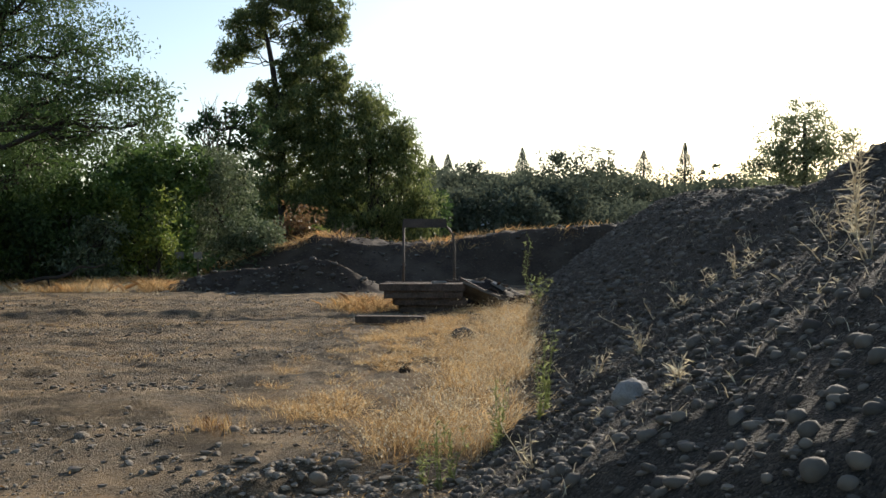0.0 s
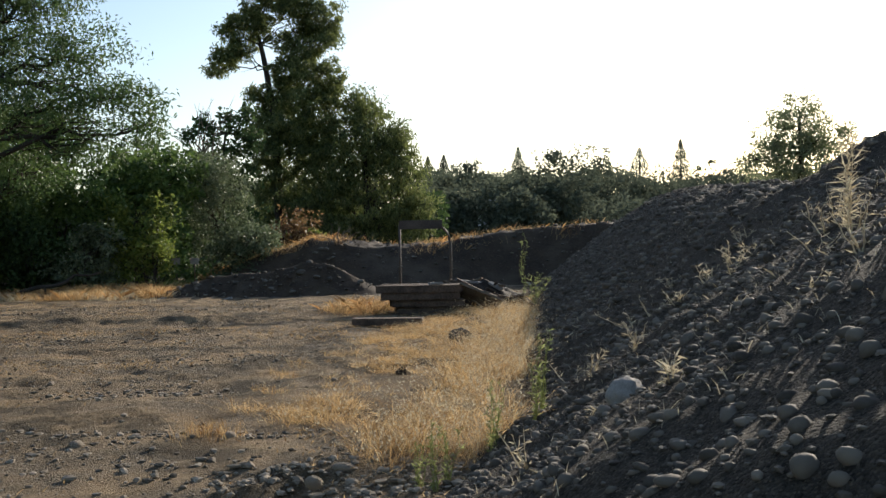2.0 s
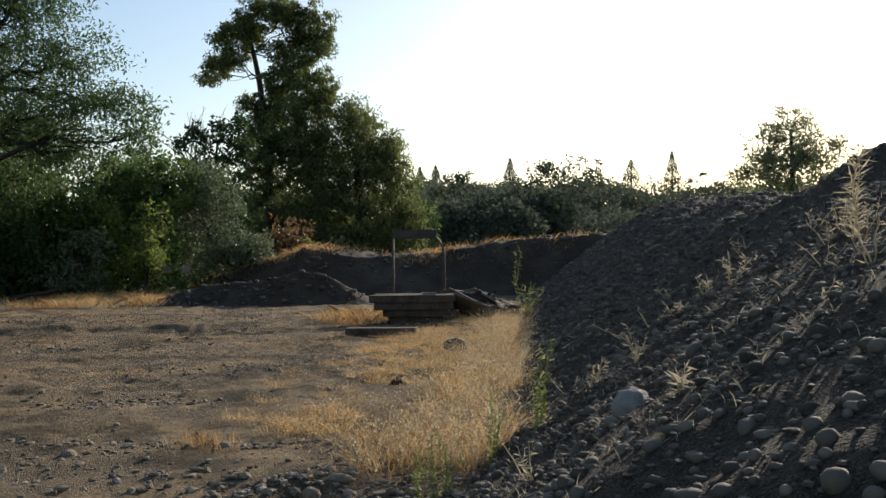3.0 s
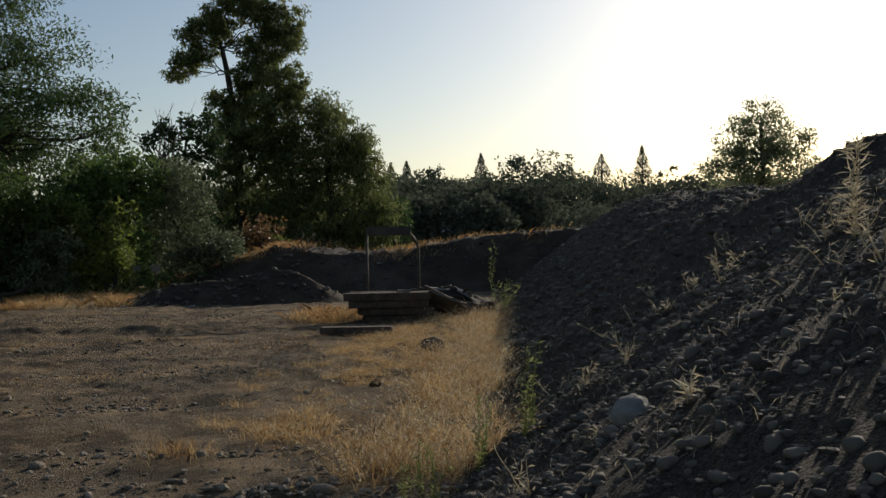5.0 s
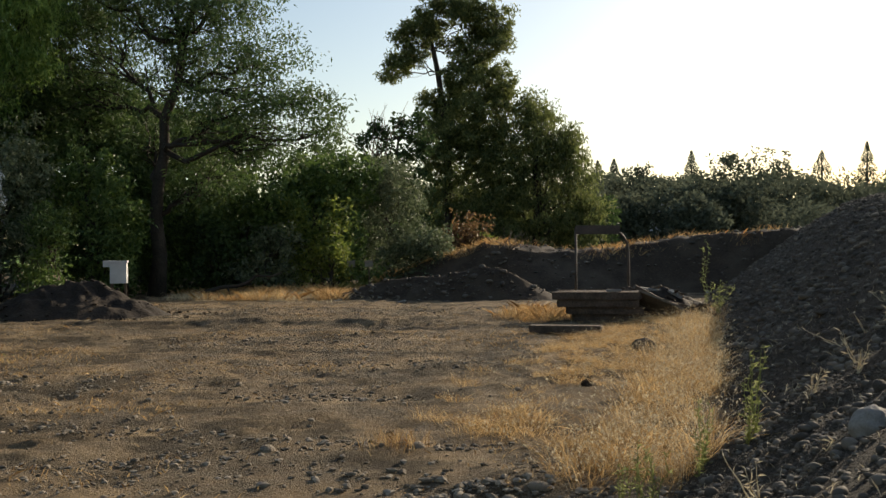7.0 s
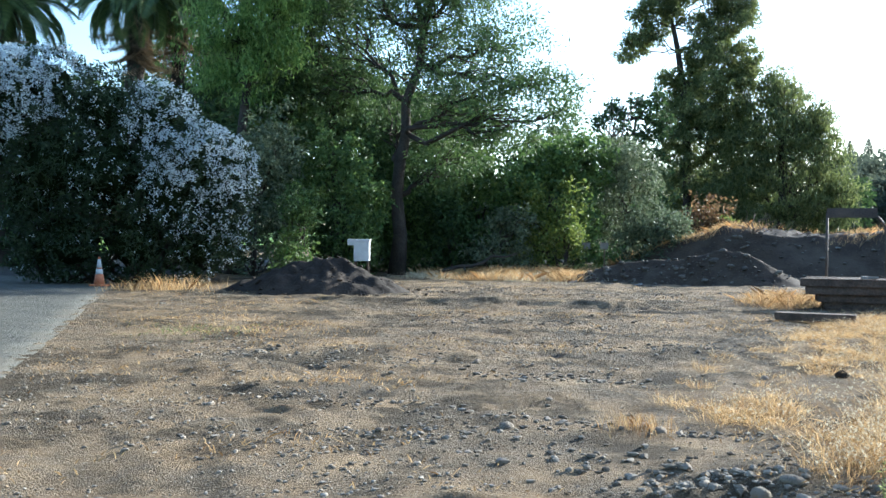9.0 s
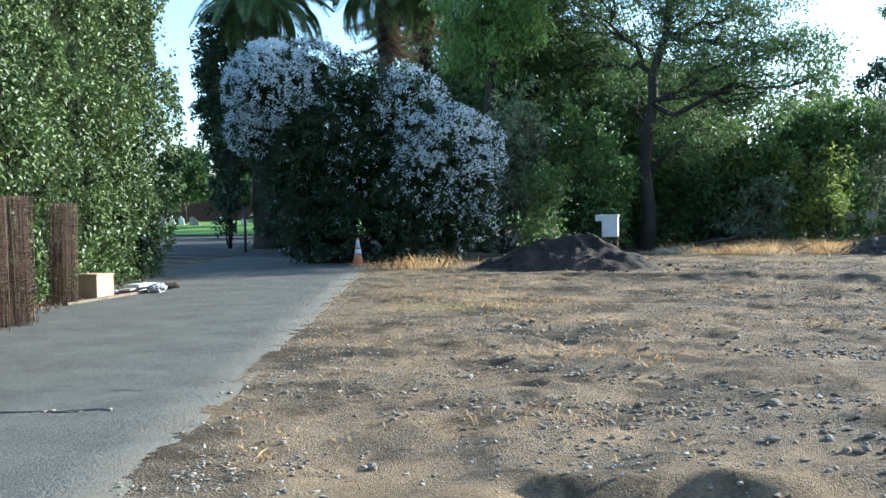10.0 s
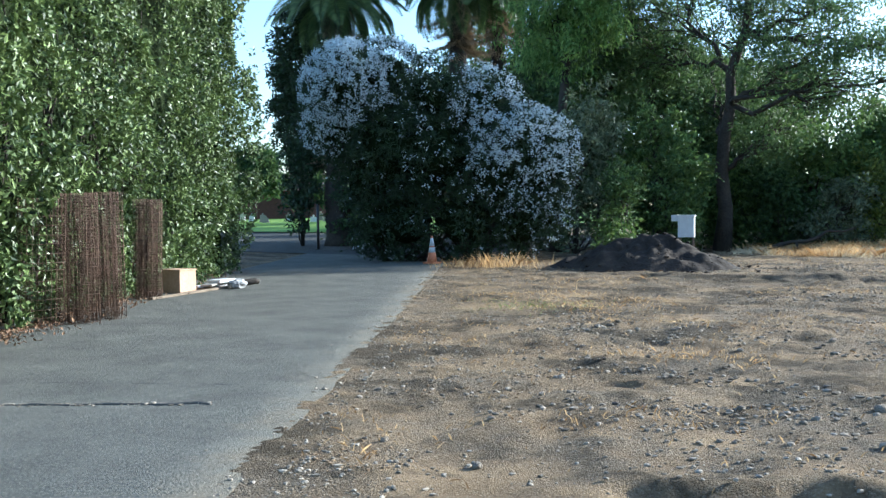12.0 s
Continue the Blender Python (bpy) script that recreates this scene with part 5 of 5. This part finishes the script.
g = np.stack([-9.3 + 2.6 * q + R.normal(0, 0.03, nn), 3.32 + 2.0 * q + R.normal(0, 0.03, nn), np.full(nn, 0.012)], 1)
tagged(stone_field("crack_grit", g, 0.006 + 0.014 * R.random(nn) ** 2, M_PEBBLE, None, 0.3), "grit lying along the crack in the asphalt", "grit", kind="stuff")
nn = 3600
q = R.uniform(-3, 24, nn)
w = 0.3 - np.abs(R.normal(0, 0.28, nn))
g = ROAD_A + q[:, None] * ROAD_D + w[:, None] * ROAD_N
g = np.concatenate([g, np.full((nn, 1), 0.012)], 1)
g = g[vnoise(g[:, 0], g[:, 1], 0.8) > R.uniform(0.1, 0.8, nn)]
tagged(stone_field("edge_gravel", g, 0.004 + 0.015 * R.random(len(g)) ** 5, M_PEBBLE, None, 0.3), "fine gravel spilt over the edge of the drive", "gravel", kind="stuff")
hc = Build()
hc.tube([(-9.4 + 2.4 * k, 4.65 + 1.46 * k + R.normal(0, 0.012), 0.011) for k in np.linspace(0, 1, 20)], [0.006 * R.uniform(0.4, 1.3) for _ in range(20)], 5)
tagged(hc.ob("road_crack", M_TAR), "thin hairline crack across the asphalt", "crack", kind="structure")
P = yard(260)[:110]
for k, p in enumerate(P):
    s = 0.016 + 0.026 * R.random() ** 2.5
    o = new("stone", YSTONES[k % 5])
    o.matrix_basis = pose(p[0], p[1], p[2] + 0.25 * s, R.uniform(-15, 15), R.uniform(-15, 15), R.uniform(0, 360)) @ Matrix.Scale(s, 4)
    tagged(o, "small rough stone lying on the dirt", "stone", "loose stones on the dirt")
for x, y, s in ((-2.02, 8.03, 0.045), (-1.62, 8.06, 0.055), (-2.7, 7.83, 0.05), (-1.16, 11.3, 0.045), (-0.65, 6.9, 0.065), (-0.8, 6.5, 0.055)):
    o = new("stone", YSTONES[int(s * 100) % 5])
    o.matrix_basis = pose(x, y, s * 0.35, 5, 5, R.uniform(0, 360)) @ Matrix.Scale(s, 4)
    tagged(o, "fist-sized stone on the dirt", "stone", "loose stones on the dirt")

# ---- timber stack, plank and pipe frame ----
stack = empty("timber_stack", -0.35, 21.9, 0, 0)
z = 0.0
for k, (x0, L, d0) in enumerate(((0.12, 1.35, -0.30), (0.06, 1.5, -0.38), (-0.02, 1.62, -0.46), (-0.08, 1.72, -0.5))):
    for j in range(4):
        h = 0.145
        m = Matrix.Translation((x0 + R.normal(0, 0.03), d0 + j * 0.27, z)) @ Matrix.Rotation(R.normal(0, 0.02), 4, "Z")
        part("beam", box(L, 0.24, h, m, 0.012, 0.006), M_TIE, stack)
    z += 0.15
m = Matrix.Translation((1.12, -0.2, 0.30)) @ Matrix.Rotation(radians(23), 4, "Y") @ Matrix.Rotation(radians(-32), 4, "X")
part("loose_board", box(0.95, 0.5, 0.06, m, 0.008, 0.006), M_WOOD, stack, "broad faded board leaning on the end of the stack")
for j in range(4):
    m = Matrix.Translation((0.95 + 0.12 * j, 0.25 + 0.2 * j, 0.42 - 0.03 * j)) @ Matrix.Rotation(radians(16 + 6 * (j % 3)), 4, "Y") @ Matrix.Rotation(0.25 * (j - 1.5), 4, "Z")
    part("loose_board", box(1.2, 0.3, 0.07, m, 0.006, 0.006), M_TIE, stack)
part("scrap", box(0.3, 0.12, 0.05, Matrix.Translation((0.25, -0.45, 0.602)) @ Matrix.Rotation(0.4, 4, "Z"), 0.01, 0.01), M_PALE, stack, "pale scrap of wood")
tagged(stack, "stack of dark weathered timber beams on the dirt", "timber stack")
def debris_z(x, y):
    d = np.sqrt(((x - 0.95) / 1.25) ** 2 + ((y - 23.3) / 0.8) ** 2)
    return np.clip(1 - d, 0, 1) ** 0.7 * (0.75 + 0.5 * (fnoise(x, y, 0.6) - 0.5)) + 0.12 * np.clip(1.2 - d, 0, 1) * (fnoise(x, y, 0.2) - 0.5) - 0.06
dh = heightfield("debris_heap", -0.5, 2.4, 22.3, 24.3, 60, 40, debris_z, M_HEAP)
for k in range(16):
    x, y = R.uniform(0.2, 1.9), R.uniform(22.7, 23.6)
    m = pose(x, y, float(debris_z(x, y)), R.uniform(-25, 25), R.uniform(-25, 25), R.uniform(0, 180))
    part("scrap", box(R.uniform(0.2, 0.7), R.uniform(0.06, 0.16), 0.04, m, 0.006, 0.006), (M_TIE, M_WOOD, M_TIE, M_PALE)[k % 4], dh)
tagged(dh, "low dark heap of soil and scrap wood", "debris heap")
pk = new("plank", None)
pk.matrix_basis = pose(-0.95, 18.75, 0.0, 0, 0, -3)
part("beam", box(1.25, 0.35, 0.13, None, 0.012, 0.006), M_TIE, pk)
tagged(pk, "dark heavy timber lying on the dirt", "timber")
fr = empty("pipe_frame", -0.38, 24.2, 0)
b = Build()
b.tube([(-0.55, 0, 0), (-0.55, 0, 1.9)], 0.028, 8)
b.ob("post", M_PIPE, fr)
b = Build()
b.tube([(0.62, 0, 0), (0.62, 0, 1.4), (0.59, 0, 1.58), (0.52, 0, 1.72), (0.42, 0, 1.82), (0.25, 0, 1.85)], 0.028, 8)
b.ob("post", M_PIPE, fr, "bent pipe post")
part("board", box(1.0, 0.04, 0.2, Matrix.Translation((-0.06, -0.05, 1.78)), 0.006), M_BOARD, fr)
tagged(fr, "dark board on a bent rusty pipe frame", "sign frame")

# ---- things along the drive ----
def wire_roll(x, y, r, h, lean, layers, label):
    o = empty("wire_mesh_roll", x, y, 0.03)
    o.matrix_basis = pose(x, y, 0.03, lean[0], lean[1], R.uniform(0, 360))
    for k in range(layers):
        rr = r * (1 - 0.17 * k)
        b = Build()
        b.tube([(rr * (1 + 0.05 * math.sin(3 * a + k)) * math.cos(a), rr * math.sin(a), 0.012 * math.sin(2 * a)) for a in np.linspace(0, 2 * math.pi, 26)], 0.0042, 3)
        hoop = b.ob("hoop", M_RUST, o)
        b = Build()
        b.tube([(0, 0, 0), (0.012, 0, h / 2), (0, 0, h)], 0.0034, 3)
        wire = b.ob("wire", M_RUST, o)
        for i in range(14):
            q = hoop if i == 0 else new("hoop", hoop.data)
            q.parent = o
            q.matrix_basis = pose(0, 0, h * (i + 0.3 * (k % 3)) / 14, R.normal(0, 1.5), R.normal(0, 1.5), 0)
        for i in range(22):
            a = 2 * math.pi * i / 22 + 0.2 * k
            q = wire if i == 0 else new("wire", wire.data)
            q.parent = o
            q.matrix_basis = pose(rr * (1 + 0.05 * math.sin(3 * a + k)) * math.cos(a), rr * math.sin(a), 0, 0, 0, R.uniform(0, 360))
    return tagged(o, label, "wire roll", "wire rolls at the hedge")


wire_roll(-12.75, 7.45, 0.28, 1.60, (2, -2), 1, "loose rusty roll of wire mesh against the hedge")
wire_roll(-12.72, 7.98, 0.27, 1.66, (0, 1), 4, "rusty orange-brown roll of wire mesh")
wire_roll(-12.85, 8.5, 0.24, 1.68, (-2, 1), 4, "tightly rolled rusty wire mesh")
wire_roll(-15.05, 10.7, 0.23, 1.62, (1, 1), 4, "tightly rolled rusty wire mesh standing apart")
cr = empty("wooden_crate", -15.75, 11.85, 0.014, 8)
cr.scale = (0.76, 0.76, 0.92)
part("panel", box(0.03, 0.52, 0.42, Matrix.Translation((0.27, 0, 0)), 0.004), M_CRATE, cr)
part("panel", box(0.03, 0.52, 0.42, Matrix.Translation((-0.27, 0, 0)), 0.004), M_CRATE, cr)
part("panel", box(0.51, 0.03, 0.42, Matrix.Translation((0, 0.245, 0)), 0.004), M_CRATE, cr)
part("panel", box(0.51, 0.03, 0.42, Matrix.Translation((0, -0.245, 0)), 0.004), M_CRATE, cr)
part("lid", box(0.6, 0.55, 0.025, Matrix.Translation((0, 0, 0.425)), 0.004), M_CRATE, cr)
tagged(cr, "pale plywood box standing on the asphalt edge", "crate")
def plank(x, y, L, w, h, rz, mt, label, z=0.014):
    o = empty("board", x, y, z, rz)
    part("plank", box(L, w, h, None, 0.004, 0.004), mt, o)
    return tagged(o, label, "board")
plank(-15.3, 11.75, 2.5, 0.09, 0.04, 112, M_WOOD, "long weathered board lying on the asphalt")
plank(-16.2, 12.75, 0.95, 0.22, 0.035, 112, M_CRATE, "pale loose board by the box")
plank(-16.0, 12.85, 1.0, 0.16, 0.035, 96, M_WHITE, "white painted board end", 0.052)
plank(-15.85, 12.65, 0.85, 0.2, 0.03, 128, M_PALE, "dusty grey board lying across the others", 0.09)
plank(-15.95, 13.0, 0.6, 0.3, 0.05, 104, M_WHITE, "short white board on the boards", 0.123)
bm = bmesh.new()
bmesh.ops.create_icosphere(bm, subdivisions=4, radius=1)
for v in bm.verts:
    k = 1 + 0.35 * noise.noise(v.co * 1.7) + 0.15 * noise.noise(v.co * 5)
    v.co = Vector((v.co.x * 0.24 * k, v.co.y * 0.15 * k, max(-0.1, v.co.z * 0.09 * k)))
me = bpy.data.meshes.new("white_bag")
bm.to_mesh(me)
bm.free()
me.materials.append(M_PLASTIC)
o = new("white_bag", me)
o.matrix_basis = pose(-15.6, 13.05, 0.1, 0, 0, 125)
tagged(o, "crumpled white plastic bag on the asphalt", "bag")
lg = Build()
lg.tube(limb_path((-15.95, 13.3, 0.09), (-15.75, 13.7, 0.09), 5, 0.1), [0.06, 0.065, 0.063, 0.065, 0.058, 0.05], 9)
o = lg.ob("log", M_BARK)
tagged(o, "short cut length of log lying on the asphalt", "log")
po = empty("steel_post", -27.8, 27.1, 0)
b = Build()
b.tube([(0, 0, 0), (0, 0, 1.62)], 0.05, 10)
pole = b.ob("pole", M_METAL, po)
part("cap", box(0.12, 0.12, 0.05, Matrix.Translation((0, 0, 1.62)), 0.01), M_METAL, pole)
part("foot", box(0.2, 0.2, 0.03, None, 0.005), M_METAL, po)
tagged(po, "thin dark steel post at the end of the drive", "post")
cn = empty("traffic_cone", -17.75, 21.35, 0.02)
part("base", box(0.36, 0.36, 0.04, None, 0.01), M_ORANGE, cn)
cone_part = None
for nm, z0, z1, m in (("cone_body", 0.04, 0.29, M_ORANGE), ("collar", 0.292, 0.42, M_WHITE), ("cone_body", 0.422, 0.455, M_ORANGE), ("collar", 0.457, 0.66, M_WHITE), ("tip", 0.662, 0.72, M_ORANGE)):
    b = Build()
    f = lambda q: 0.14 - 0.115 * q / 0.72
    b.tube([(0, 0, z0), (0, 0, z1)], [f(z0), f(z1)], 16)
    last = b.ob(nm, m, cn if nm == "cone_body" else cone_part)
    cone_part = last if nm == "cone_body" else cone_part
tagged(cn, "orange traffic cone with white reflective collars", "traffic cone")
st = Build()
st.tube(limb_path((-18.3, 23.2, 0), (-18.15, 23.3, 1.0), 4, 0.05), 0.018, 6)
tagged(st.ob("stake", M_WOOD), "thin wooden stake in front of the bush", "stake")
hv = empty("white_box", -13.6, 27.6, 0, 20)
hv_body = part("body", box(0.6, 0.5, 0.62, Matrix.Translation((0, 0, 0.62)), 0.01), M_WHITE, hv)
part("lid", box(0.66, 0.56, 0.07, Matrix.Translation((0, 0, 1.245)), 0.01), M_WHITE, hv)
for sx in (-0.25, 0.25):
    for sy in (-0.2, 0.2):
        part("leg", box(0.07, 0.07, 0.62, Matrix.Translation((sx, sy, 0)), 0.005), M_TIE, hv_body)
part("panel", box(0.24, 0.45, 0.2, Matrix.Translation((-0.425, 0, 1.12)), 0.01), M_WHITE, hv)
hv.scale = (0.74, 0.74, 0.9)
tagged(hv, "white painted wooden box on dark timber legs", "box")
fbr = Build()
fbr.tube(limb_path((-12.4, 30.6, 0.15), (-10.2, 31.6, 0.75), 7, 0.12), [0.07, 0.065, 0.06, 0.055, 0.05, 0.04, 0.03, 0.02], 7)
fbr.tube(limb_path((-11.7, 30.9, 0.35), (-11.5, 30.7, -0.1), 3, 0.1), [0.04, 0.035, 0.03, 0.02], 6)
tagged(fbr.ob("fallen_branch", M_BARK), "bare fallen branch lying in the dry grass", "branch")
for x, y in ((-8.35, 35.6), (-9.0, 35.7)):
    o = empty("small_sign", x, y, 0)
    part("stake", box(0.04, 0.04, 1.0), M_WOOD, o)
    part("plate", box(0.28, 0.02, 0.22, Matrix.Translation((0, -0.03, 0.85)), 0.003), M_PALE, o)
    tagged(o, "small pale sign plate on a stake", "sign", "pale sign plates")
n = 2600
u = R.uniform(0, HL, n)
w = 0.15 + np.abs(R.normal(0, 0.3, n)) - 0.4
lp = np.stack([H0[0] + HD[0] * u + HN[0] * w, H0[1] + HD[1] * u + HN[1] * w, 0.04 + 0.02 * R.random(n)], 1)
tagged(leaves("leaf_litter", lp, 0.07, 0.04, M_LITTER, None, 0, 2.0), "brown fallen leaves along the hedge", "leaf litter", kind="stuff")
